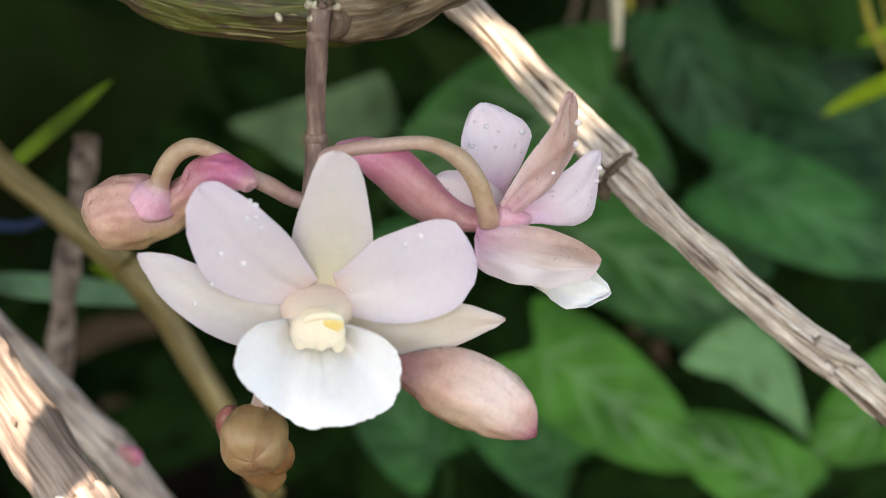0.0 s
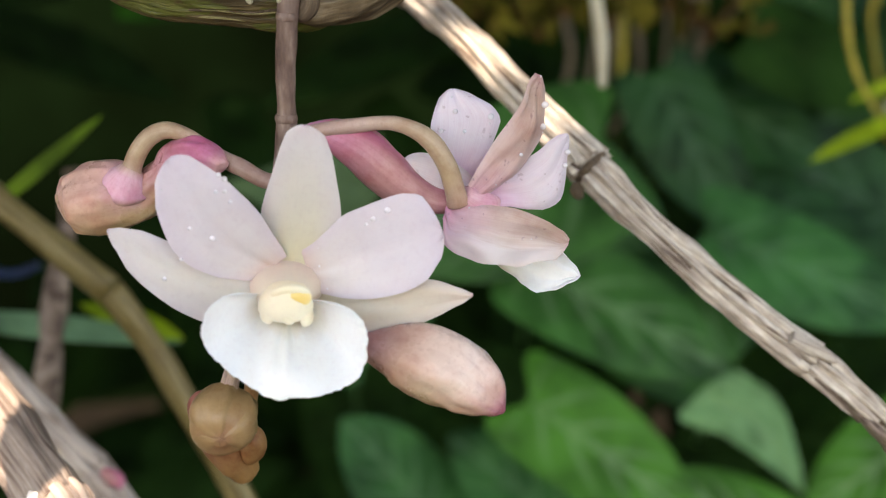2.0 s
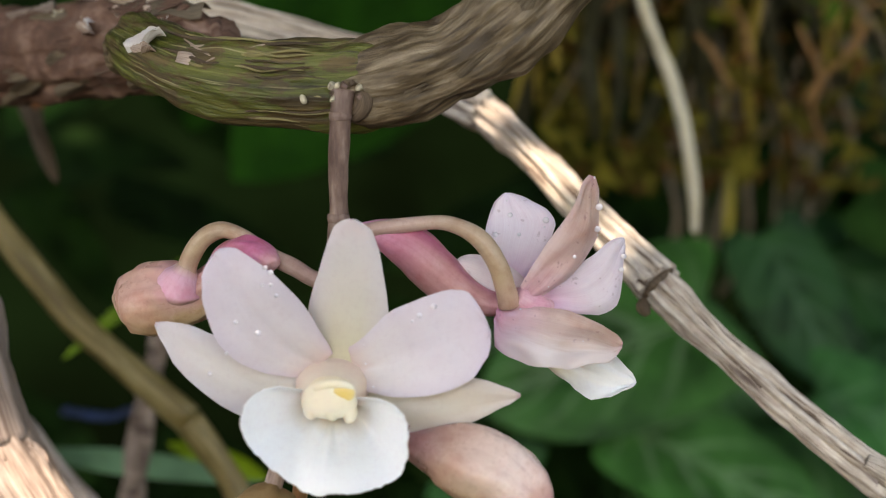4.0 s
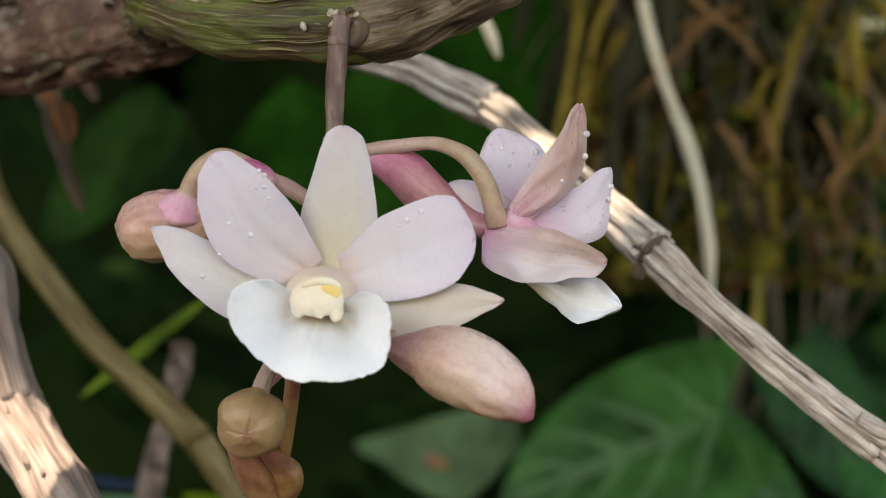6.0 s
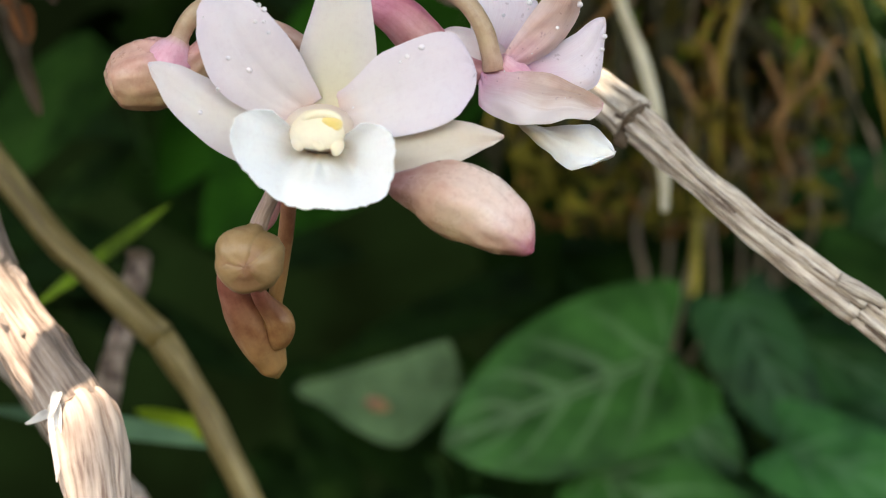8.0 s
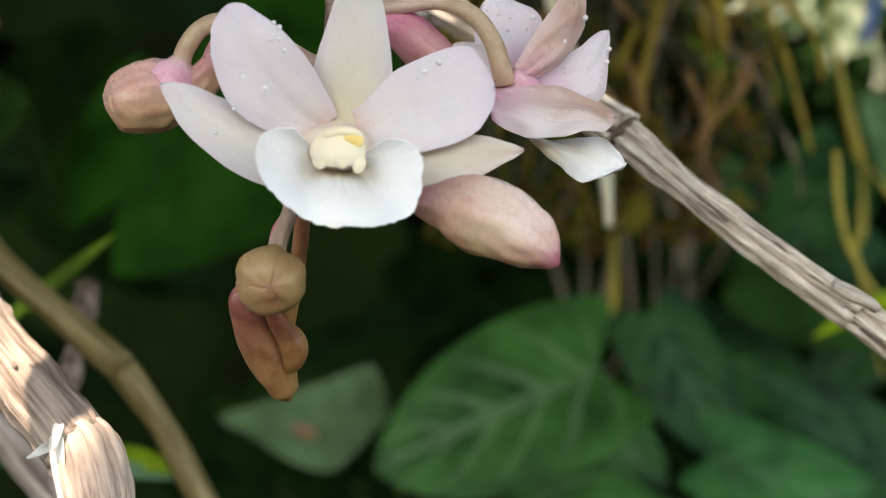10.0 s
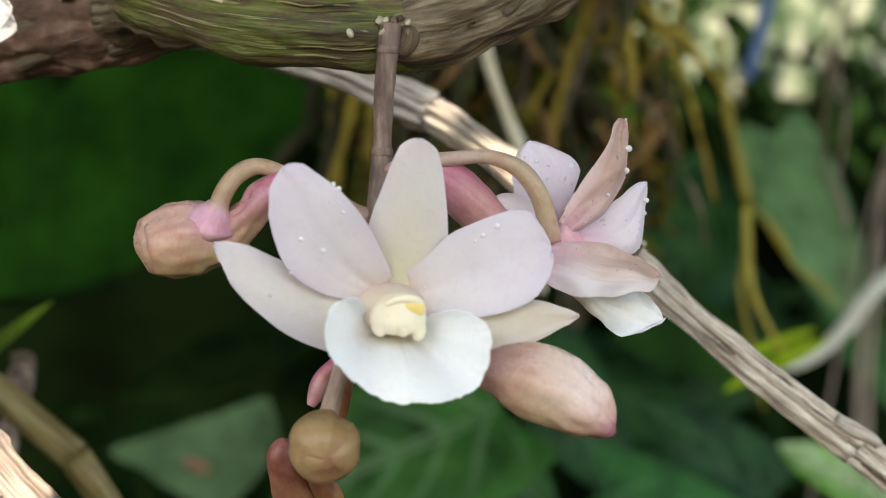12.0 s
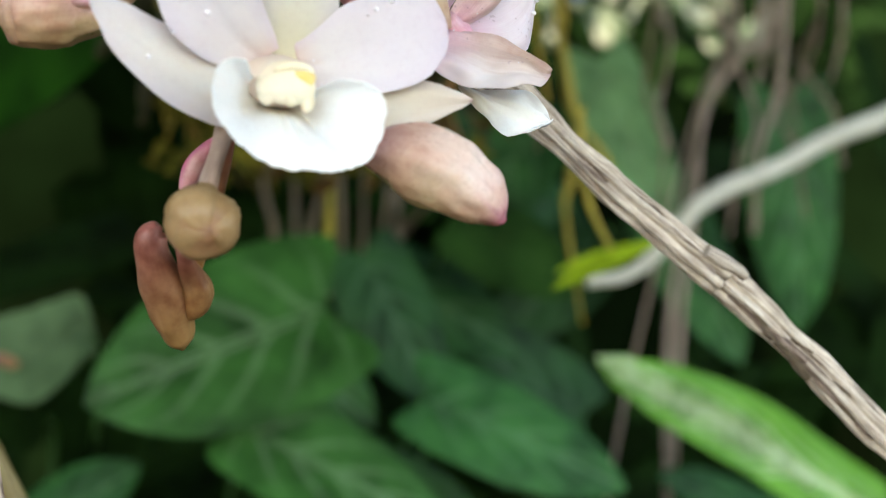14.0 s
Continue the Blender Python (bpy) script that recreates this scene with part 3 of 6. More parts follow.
def leaf_material(name, dark, mid, vein, ribs=9.0, pale=0.5, rough=0.42, gloss=0.12, midrib=0.05, even=0.0):
    """Leaf: UV runs from stalk to tip and from rim to rim; pale midrib, slanting side veins, blotches that also mimic
    dappled light.
    """
    m, nt, b = material(name)
    tc = nt.nodes.new("ShaderNodeTexCoord")
    sp = nt.nodes.new("ShaderNodeSeparateXYZ")
    nt.links.new(tc.outputs["UV"], sp.inputs[0])

    def mth(op, a, c=None):
        k = nt.nodes.new("ShaderNodeMath")
        k.operation = op
        for i, v in enumerate((a, c)):
            if v is None:
                continue
            if isinstance(v, (int, float)):
                k.inputs[i].default_value = v
            else:
                nt.links.new(v, k.inputs[i])
        return k.outputs[0]

    side = mth("ABSOLUTE", mth("SUBTRACT", sp.outputs[1], 0.5))
    wob = grain(nt, 5.0, 2.0, "UV")
    lat = mth("SINE", mth("MULTIPLY", mth("ADD", mth("SUBTRACT", sp.outputs[0], mth("MULTIPLY", side, 0.85)), mth("MULTIPLY", wob, 0.05)), ribs * 6.283))
    lat = ramp(nt, lat, [(0.55, (0, 0, 0)), (1.0, (0.62, 0.62, 0.62))])
    lat = mix(nt, 1.0, lat, ramp(nt, side, [(0.0, (1, 1, 1)), (0.16, (0.75, 0.75, 0.75)), (0.42, (0.1, 0.1, 0.1))]), "MULTIPLY")
    rib = ramp(nt, side, [(0.0, (0.8, 0.8, 0.8)), (midrib * 0.35, (0.7, 0.7, 0.7)), (midrib, (0, 0, 0))])
    both = mix(nt, 1.0, lat, rib, "LIGHTEN")
    blot = grain(nt, 42.0, 5.0)
    fine = grain(nt, 400.0, 3.0)
    # Wide blotch contrast puts dappled light into the leaf colour.
    col = ramp(nt, blot, [(0.34, tuple((0.55 + 0.45 * even) * c for c in dark)), (0.5, tuple(0.5 * (p + q) for p, q in zip(dark, mid))), (0.68, tuple(1.25 * c for c in mid))])
    col = mix(nt, ramp(nt, fine, [(0.3, (0, 0, 0)), (0.8, (0.25, 0.25, 0.25))]), col, dark)
    sc = nt.nodes.new("ShaderNodeMath")
    sc.operation = "MULTIPLY"
    sc.inputs[1].default_value = pale
    nt.links.new(both, sc.inputs[0])
    col = mix(nt, sc.outputs[0], col, vein)
    nt.links.new(col, b.inputs["Base Color"])
    b.inputs["Roughness"].default_value = rough
    b.inputs["Specular IOR Level"].default_value = gloss
    bump(nt, b, both, 0.4, 0.0012)
    return m


M_LEAF = leaf_material("leaf_green", (0.01396, 0.07096, 0.01406), (0.02873, 0.1245, 0.02584), (0.2, 0.34, 0.19), ribs=5.0, pale=0.6, rough=0.45)
M_LEAFB = leaf_material("leaf_bright", (0.02139, 0.1137, 0.009688), (0.03666, 0.1624, 0.01795), (0.2391, 0.3734, 0.2158), ribs=5.0, pale=0.55, rough=0.5)
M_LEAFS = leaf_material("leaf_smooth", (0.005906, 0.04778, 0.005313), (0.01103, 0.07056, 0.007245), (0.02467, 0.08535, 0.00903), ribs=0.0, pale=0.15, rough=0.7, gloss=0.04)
M_LEAFP = leaf_material("leaf_pale", (0.0805, 0.2012, 0.0805), (0.1288, 0.2898, 0.1207), (0.196, 0.35, 0.168), ribs=5.0, pale=0.7, rough=0.5)
# Smooth leaf's green lowered so that the colour holds deep shade.
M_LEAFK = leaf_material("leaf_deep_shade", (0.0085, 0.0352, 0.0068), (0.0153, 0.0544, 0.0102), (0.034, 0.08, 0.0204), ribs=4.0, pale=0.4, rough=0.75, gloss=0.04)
M_LEAFW = leaf_material("leaf_white_veined", (0.06578, 0.26, 0.02496), (0.1005, 0.3335, 0.03864), (0.66, 0.78, 0.56), ribs=9.0, pale=0.8, rough=0.45, midrib=0.1, even=0.8)
# Near-black green: the depth of shade is put into the leaf colour.
M_LEAFD = leaf_material("leaf_shade_dark", (0.00378, 0.01309, 0.00252), (0.00756, 0.02618, 0.00504), (0.0252, 0.0595, 0.0189), pale=0.3, rough=0.8, gloss=0.03)
M_LEAFG = leaf_material("leaf_grey_green", (0.05423, 0.1129, 0.04964), (0.08126, 0.1535, 0.07225), (0.1174, 0.1806, 0.1039), pale=0.3, rough=0.55)
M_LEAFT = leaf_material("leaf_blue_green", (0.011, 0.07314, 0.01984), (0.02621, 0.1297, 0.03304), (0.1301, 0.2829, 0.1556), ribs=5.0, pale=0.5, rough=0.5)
# Darker copy of the blue-green leaf, shaded by colour.
M_LEAFQ = leaf_material("leaf_blue_green_shade", (0.006696, 0.04332, 0.01209), (0.01593, 0.07691, 0.02012), (0.1015, 0.221, 0.1214), ribs=5.0, pale=0.5, rough=0.5)
M_BLADE = leaf_material("blade_lime", (0.085, 0.17, 0.012), (0.15, 0.27, 0.02), (0.26, 0.36, 0.08), ribs=0.0, pale=0.2)
M_TEAL = leaf_material("leaf_teal", (0.09, 0.2, 0.11), (0.15, 0.29, 0.16), (0.2, 0.34, 0.2), ribs=0.0, pale=0.3, rough=0.4)
M_LIME = leaf_material("leaf_lime", (0.2, 0.32, 0.015), (0.3, 0.45, 0.03), (0.34, 0.46, 0.08), ribs=0.0, pale=0.2)
M_BLUE, nt, b = material("blue_plastic")
nt.links.new(ramp(nt, grain(nt, 120.0, 4.0), [(0.3, (0.012, 0.06, 0.2)), (0.7, (0.04, 0.16, 0.42))]), b.inputs["Base Color"])
b.inputs["Roughness"].default_value = 0.4
# Darker blue for the short strap.
M_NAVY, nt, b = material("dark_navy_plastic")
nt.links.new(ramp(nt, grain(nt, 120.0, 4.0), [(0.3, (0.006, 0.014, 0.04)), (0.7, (0.014, 0.04, 0.12))]), b.inputs["Base Color"])
b.inputs["Roughness"].default_value = 0.5

# ---------------------------------------------------------------- setting
m_soil, nt, b = material("leaf_litter")
# Litter colour is lowered almost to black to stand for shade.
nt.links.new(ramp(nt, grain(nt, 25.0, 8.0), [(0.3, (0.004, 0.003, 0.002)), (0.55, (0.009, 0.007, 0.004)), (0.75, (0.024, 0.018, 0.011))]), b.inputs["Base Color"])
b.inputs["Roughness"].default_value = 0.95
b.inputs["Specular IOR Level"].default_value = 0.1
bump(nt, b, grain(nt, 60.0, 8.0), 1.0, 0.01)
G = 40
gv = [Vector((-30 + 60 * i / G, -30 + 60 * j / G, 0.0)) for i in range(G + 1) for j in range(G + 1)]
gf = [(i * (G + 1) + j, (i + 1) * (G + 1) + j, (i + 1) * (G + 1) + j + 1, i * (G + 1) + j + 1) for i in range(G) for j in range(G)]
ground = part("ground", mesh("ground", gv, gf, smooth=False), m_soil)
tagged(ground, "dark soil covered with leaf litter, colour lowered for shade", "ground", kind="structure")

# a wall of far foliage closes the view; its near-black colour stands for shade
m_far, nt, b = material("far_foliage_shade")
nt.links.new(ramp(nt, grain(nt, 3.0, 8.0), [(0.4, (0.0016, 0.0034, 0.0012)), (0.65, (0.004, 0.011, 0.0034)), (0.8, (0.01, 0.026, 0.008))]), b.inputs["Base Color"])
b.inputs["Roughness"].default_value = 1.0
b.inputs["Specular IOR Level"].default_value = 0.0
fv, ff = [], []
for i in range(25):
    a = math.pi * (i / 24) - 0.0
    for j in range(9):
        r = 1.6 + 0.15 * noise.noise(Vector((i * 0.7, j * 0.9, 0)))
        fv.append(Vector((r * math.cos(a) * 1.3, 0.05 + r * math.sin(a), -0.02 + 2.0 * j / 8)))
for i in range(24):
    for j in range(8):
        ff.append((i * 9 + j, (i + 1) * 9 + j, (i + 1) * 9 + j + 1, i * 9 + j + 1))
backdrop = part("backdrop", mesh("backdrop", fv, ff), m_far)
tagged(backdrop, "far foliage wall, painted near black to stand for shade", "foliage", kind="structure")

# ---------------------------------------------------------------- orchid spray
spray = thing("orchid_spray", "hanging orchid spray with white blossoms and salmon buds", "orchid")
stem = part("stem", tube("stem", [(0.0, 1.02, 3.5), (-0.02, 1.0, 3.3), (-0.06, 1.1, 2.7), (-0.08, 1.2, 1.95), (-0.14, 1.2, 1.3), (-0.32, 1.1, 0.4)],
                         [0.15, 0.12, 0.12, 0.138, 0.13, 0.12], seg=24, rough=0.035), M_STEM, spray)
part("stem_tip", tube("stem_tip", [(-0.31, 1.1, 0.45), (-0.6, 0.8, -0.5), (-0.82, 0.5, -1.1), (-0.88, 0.42, -1.35)], [0.11, 0.12, 0.11, 0.12], seg=18, rough=0.03), M_PALESTEM, spray, "pale pinkish lower stem")
for x, y, z in ((-0.08, 1.19, 1.97), (-0.03, 1.01, 3.2)):
    part("stem_ring", tube("stem_ring", [(x, y - 0.005, z + 0.05), (x, y, z), (x, y + 0.005, z - 0.05)], [0.128, 0.14, 0.132], seg=20, per=4), M_STEM, stem)

# the open blossom
FACE = (-0.1, -1, 0.06)
flower = part("flower", tube("flower", [(-0.05, 1.1, 0.2), (-0.06, 0.8, 0.1), (-0.1, 0.6, 0.05), (-0.12, 0.4, 0.02), (-0.12, 0.22, 0.0), (-0.115, 0.08, -0.02), (-0.11, -0.02, -0.05), (-0.11, -0.05, -0.06)], [0.1, 0.28, 0.44, 0.43, 0.36, 0.3, 0.24, 0.05], seg=40, flat=0.68, unit=True), M_THROAT, spray, "open white orchid blossom with a yellow-tipped column")
part("dorsal_sepal", blade("dorsal_sepal", (-0.01, 0.48, 0.24), (0.15, 0.05, 1.98), (0.47, 0.46, 0.45, 0.40, 0.33, 0.27, 0.21), (0.47, 0.49, 0.50, 0.46, 0.40, 0.33, 0.26), FACE, root=0.42, blunt=0.5, cup=-0.07, bend=-0.02, seed=1), M_SEPAL, flower, "cream dorsal sepal")
part("petal", blade("petal", (-0.29, 0.42, 0.25), (-1.40, 0.05, 1.63), (0.33, 0.53, 0.65, 0.68, 0.61, 0.49, 0.34), (0.27, 0.31, 0.36, 0.36, 0.33, 0.26, 0.20), FACE, root=0.24, blunt=0.5, cup=0.03, bend=0.05, crease=0.03, seed=2), M_PETAL, flower)
part("petal", blade("petal", (0.13, 0.42, 0.24), (1.72, 0.00, 0.72), (0.25, 0.35, 0.49, 0.53, 0.56, 0.55, 0.49), (0.34, 0.45, 0.53, 0.56, 0.56, 0.49, 0.33), FACE, root=0.24, blunt=0.5, cup=0.03, bend=0.04, crease=0.03, seed=3), M_PETAL, flower)
part("lateral_sepal", blade("lateral_sepal", (-0.35, 0.55, -0.04), (-2.18, 0.35, 0.77), (0.55, 0.61, 0.62, 0.57, 0.47, 0.34, 0.16), (0.19, 0.19, 0.17, 0.15, 0.14, 0.14, 0.09), FACE, root=0.3, blunt=0.8, cup=-0.04, bend=0.03, seed=4), M_LATERAL, flower)
part("lateral_sepal", blade("lateral_sepal", (0.07, 0.55, -0.17), (2.08, 0.10, -0.07), (0.25, 0.26, 0.27, 0.27, 0.24, 0.18, 0.09), (0.24, 0.38, 0.43, 0.41, 0.33, 0.21, 0.11), FACE, root=0.3, blunt=0.8, cup=-0.04, bend=0.03, seed=5), M_WARM, flower, "lateral sepal, light through it put into a tan-cream colour")

# the lip: a scoop round the column, its rim spread forward, a raised keel in the middle
grid = []
A = radians(116)
for i in range(25):
    r = i / 24
    row = []
    for j in range(121):
        a = -A + 2 * A * j / 120
        R = 0.98 - 0.02 * math.cos(2 * a) - 0.035 * math.exp(-((a - 0.1) / 0.16) ** 2) + 0.024 * r ** 10 * noise.noise(Vector((a * 15, 0.4, 7.0))) + 0.02 * noise.noise(Vector((a * 4, 2.0, 0.3)))
        R += 0.09 * math.exp(-((a - 0.82) / 0.26) ** 2) - 0.04 * math.exp(-((a + 0.75) / 0.3) ** 2)
        R *= 1 - 0.42 * (abs(a) / A) ** 7
        down = math.cos(a)
        side = min(1.0, abs(a) / 1.5)
        y = 0.5 - 1.28 * r ** (1.05 + 0.9 * side) * (0.78 + 0.22 * down) + 0.2 * r ** 4 * (1 - 0.5 * side)
        keel = max(0.0, min(1.0, (r - 0.08) / 0.26))
        late = max(0.0, min(1.0, (r - 0.68) / 0.32))
        across = R * r * math.sin(a - 0.04)
        y -= 0.30 * math.exp(-(across / 0.34) ** 4) * keel * keel * (3 - 2 * keel) * (1 - 0.6 * late) * max(0.0, down) ** 0.5
        y += 0.05 * math.exp(-(across / 0.055) ** 2) * keel * max(0.0, 1 - r / 0.62)
        y += 0.12 * math.exp(-((abs(a - 0.05) - 1.0) / 0.38) ** 2) * math.exp(-((r - 0.42) / 0.24) ** 2)
        y += 0.04 * math.exp(-((abs(a - 0.05) - 0.95) / 0.3) ** 2) * keel * (1 - 0.7 * late)
        y -= 0.34 * math.exp(-((abs(a) - 1.55) / 0.42) ** 2) * r * r
        y += 0.02 * r * math.sin(9 * a) - 0.06 * math.cos(15 * a) * math.exp(-(a / 0.38) ** 2) * math.exp(-((r - 0.4) / 0.16) ** 2) + 0.02 * r * noise.noise(Vector((a * 2, r * 3, 4)))
        x = -0.12 + R * r * math.sin(a) * 0.98
        z = -0.19 - R * r * math.cos(a) * 0.92 - 0.08 * r * math.sin(a)
        row.append(C((x, y, z)))
    grid.append(row)
part("lip", shell("lip", grid, 0.0003), M_LIP, flower, "bright white spreading lip")
column = part("column", tube("column", [(-0.11, 0.02, 0.17), (-0.11, 0.0, 0.13), (-0.105, -0.03, 0.04), (-0.11, -0.04, -0.08), (-0.11, -0.03, -0.19), (-0.11, 0.0, -0.25)], [0.06, 0.19, 0.265, 0.31, 0.29, 0.16], seg=44, per=8, flat=0.55, flat_dir=(0, 1, 0), rough=0.03, seed=3, unit=True), M_COLUMN, flower)
for pts, rad in (([(-0.27, -0.02, -0.06), (-0.32, -0.06, -0.16), (-0.33, -0.06, -0.24), (-0.32, -0.03, -0.29)], [0.08, 0.1, 0.085, 0.03]),
                 ([(0.04, -0.03, -0.06), (0.10, -0.06, -0.18), (0.11, -0.06, -0.28), (0.09, -0.03, -0.34)], [0.08, 0.1, 0.085, 0.03]),
                 ([(-0.16, -0.08, -0.1), (-0.12, -0.1, -0.18), (-0.08, -0.1, -0.24), (-0.06, -0.06, -0.27)], [0.1, 0.11, 0.09, 0.03])):
    part("column_tooth", tube("column_tooth", pts, rad, seg=20, per=6, flat=0.8, rough=0.03, unit=True), M_COLUMN, column)
part("column_rim", tube("column_rim", [(-0.3, -0.1, 0.0), (-0.24, -0.15, 0.07), (-0.12, -0.165, 0.115), (0.02, -0.165, 0.115), (0.12, -0.14, 0.07), (0.15, -0.1, -0.02)], [0.02, 0.04, 0.045, 0.045, 0.04, 0.02], seg=14, per=6, rough=0.02, unit=True), M_COLUMN, column, "raised cream rim over the anther")
part("anther_cap", tube("anther_cap", [(0.03, -0.08, 0.0), (0.03, -0.15, 0.0), (0.03, -0.185, -0.002), (0.03, -0.2, -0.004)], [0.15, 0.14, 0.1, 0.02], seg=24, flat=0.8, rough=0.07, unit=True), M_ANTHER, column, "small yellow anther cap")

# the blossom seen from behind
back = part("flower", tube("flower", [(2.08, 1.0, 1.0), (2.2, 1.1, 0.93), (2.36, 1.2, 0.88), (2.5, 1.4, 0.85)], [0.12, 0.14, 0.12, 0.06], seg=18, rough=0.05, unit=True), M_CENTRE, spray, "orchid blossom seen from behind, pink at its base")
part("sepal", blade("sepal", (2.12, 1.08, 0.95), (3.02, 1.15, 2.45), (0.08, 0.08, 0.06, 0.04, 0.02, 0.04, 0.05), (0.18, 0.36, 0.48, 0.52, 0.47, 0.32, 0.19), (0.35, -0.9, -0.1), root=0.1, blunt=0.7, cup=-0.16, bend=0.02, crease=-0.05, wave=0.03, crinkle=0.1, ragged=0.04, seed=6), M_BACKSEPAL, back, "pinkish brown outer sepal")
part("sepal", blade("sepal", (1.84, 1.02, 0.82), (3.33, 0.75, 0.44), (0.13, 0.15, 0.19, 0.21, 0.21, 0.18, 0.12), (0.43, 0.50, 0.53, 0.52, 0.48, 0.39, 0.28), (-0.1, -0.88, 0.4), root=0.12, blunt=0.6, cup=-0.05, bend=0.03, crease=-0.05, wave=0.05, crinkle=0.12, ragged=0.07, seed=7), M_WING, back)
part("sepal", petal("sepal", (2.25, 1.3, 0.95), (1.33, 1.25, 1.38), 0.55, (-0.3, -0.9, 0.3), rise=0.4, tipness=0.4, cup=-0.1, root=0.7, seed=8), M_BLUSH, back)
part("petal", blade("petal", (2.08, 1.40, 0.96), (2.02, 1.90, 2.24), (0.27, 0.29, 0.34, 0.34, 0.31, 0.27, 0.19), (0.14, 0.21, 0.37, 0.49, 0.58, 0.45, 0.26), (-0.1, -0.95, 0.1), root=0.1, blunt=0.5, cup=-0.04, wave=0.04, crinkle=0.06, ragged=0.05, seed=9), M_BACKPETAL, back)
part("petal", blade("petal", (2.22, 1.35, 0.93), (3.43, 1.50, 1.68), (0.06, 0.06, 0.03, 0.00, 0.00, 0.05, 0.06), (0.22, 0.33, 0.53, 0.69, 0.65, 0.45, 0.23), (0.2, -0.9, 0.0), root=0.1, blunt=0.6, cup=-0.03, wave=0.04, crinkle=0.06, ragged=0.05, seed=10), M_BACKPETAL, back)
part("lip", blade("lip", (2.38, 1.40, 0.34), (3.55, 1.30, -0.10), (0.10, 0.10, 0.14, 0.18, 0.2, 0.14, 0.1), (0.19, 0.21, 0.28, 0.34, 0.36, 0.29, 0.15), (-0.2, -0.9, 0.45), root=0.15, blunt=0.5, cup=-0.05, wave=0.12, crinkle=0.12, ragged=0.16, seed=12), M_LIP, back)
part("spur", tube("spur", [(2.05, 1.18, 0.88), (1.70, 1.2, 0.92), (1.36, 1.2, 1.10), (1.08, 1.2, 1.34), (0.80, 1.2, 1.58), (0.50, 1.2, 1.74), (0.22, 1.2, 1.83), (0.14, 1.2, 1.85)], [0.13, 0.15, 0.23, 0.285, 0.27, 0.19, 0.09, 0.02], seg=32, flat=1.0, flat_dir=(0.6, 0, 0.8), rough=0.04, keels=((0.05, 0.12, 0.4), (0.45, 0.1, 0.5)), unit=True), M_SPUR, back, "pink spur with a magenta tinge")
part("pedicel", tube("pedicel", [(-0.06, 1.15, 1.74), (0.3, 1.1, 1.82), (0.8, 1.02, 1.89), (1.25, 0.95, 1.90), (1.62, 0.9, 1.72), (1.84, 0.9, 1.42), (1.95, 0.95, 1.1), (2.0, 1.02, 0.9)], [0.08, 0.085, 0.09, 0.1, 0.115, 0.12, 0.13, 0.14], seg=20, rough=0.02, unit=True), M_PEDICEL, back)

# buds
LB = [(-3.03, 2.1, 0.84), (-2.95, 2.1, 0.86), (-2.82, 2.1, 0.89), (-2.56, 2.02, 0.94), (-2.23, 1.96, 0.99), (-1.92, 1.9, 1.02), (-1.66, 1.76, 1.21), (-1.45, 1.6, 1.44), (-1.22, 1.42, 1.55), (-0.98, 1.25, 1.5), (-0.86, 1.15, 1.41), (-0.83, 1.12, 1.38)]
LR = [0.06, 0.27, 0.38, 0.445, 0.43, 0.34, 0.25, 0.2, 0.175, 0.155, 0.1, 0.02]
lbud = part("flower_bud", tube("flower_bud", LB, LR, seg=56, per=10, rough=0.11, keels=((0.2, 0.06, 0.5), (0.48, 0.1, 0.45), (0.9, 0.05, 0.4)), unit=True), M_LBUD, spray, "closed pink and yellow-green bud with a magenta spur")
part("bud_tip", tube("bud_tip", [(-2.9, 2.06, 0.95), (-2.98, 2.06, 0.93), (-3.04, 2.06, 0.92)], [0.16, 0.12, 0.05], seg=20, rough=0.03, unit=True), M_PEDICEL, lbud)
part("collar", tube("collar", [(-2.03, 1.7, 1.36), (-2.06, 1.71, 1.29), (-2.1, 1.73, 1.2), (-2.13, 1.78, 1.1), (-2.14, 1.84, 1.0)], [0.13, 0.18, 0.27, 0.33, 0.26], seg=32, rough=0.05, unit=True), M_COLLAR, lbud, "bright pink collar below the stalk")
part("pedicel", tube("pedicel", [(-0.12, 1.2, 1.16), (-0.38, 1.22, 1.22), (-0.63, 1.26, 1.36), (-0.92, 1.36, 1.51), (-1.27, 1.5, 1.73), (-1.56, 1.6, 1.81), (-1.82, 1.68, 1.7), (-1.99, 1.7, 1.45), (-2.05, 1.7, 1.15)], [0.11, 0.095, 0.1, 0.1, 0.105, 0.11, 0.115, 0.12, 0.135], seg=20, rough=0.025, unit=True), M_PEDICEL, lbud)
RB = [(0.72, 0.28, -0.62), (0.92, 0.18, -0.68), (1.22, 0.1, -0.73), (1.52, 0.05, -0.83), (1.84, 0.0, -0.99), (2.12, -0.06, -1.2), (2.33, -0.1, -1.38), (2.42, -0.12, -1.45)]
RR = [0.1, 0.2, 0.36, 0.44, 0.445, 0.35, 0.15, 0.02]
RK = ((0.27, 0.06, 0.22), (0.02, 0.07, 0.35), (0.52, 0.05, 0.45), (0.77, 0.06, 0.3))
rbud = part("flower_bud", tube("flower_bud", RB, RR, seg=48, rough=0.08, keels=RK, unit=True), M_BUD, spray, "plump salmon-pink closed bud with a pale upper side")
part("pedicel", tube("pedicel", [(-0.45, 0.9, 0.1), (0.1, 0.85, -0.25), (0.75, 0.3, -0.55)], [0.1, 0.1, 0.12], unit=True), M_PEDICEL, rbud)
BB = [(-0.88, 0.75, -1.35), (-0.9, 0.62, -1.42), (-0.92, 0.35, -1.55), (-0.92, 0.1, -1.64), (-0.92, 0.0, -1.68), (-0.92, -0.04, -1.69)]
BR = [0.1, 0.31, 0.385, 0.31, 0.14, 0.02]
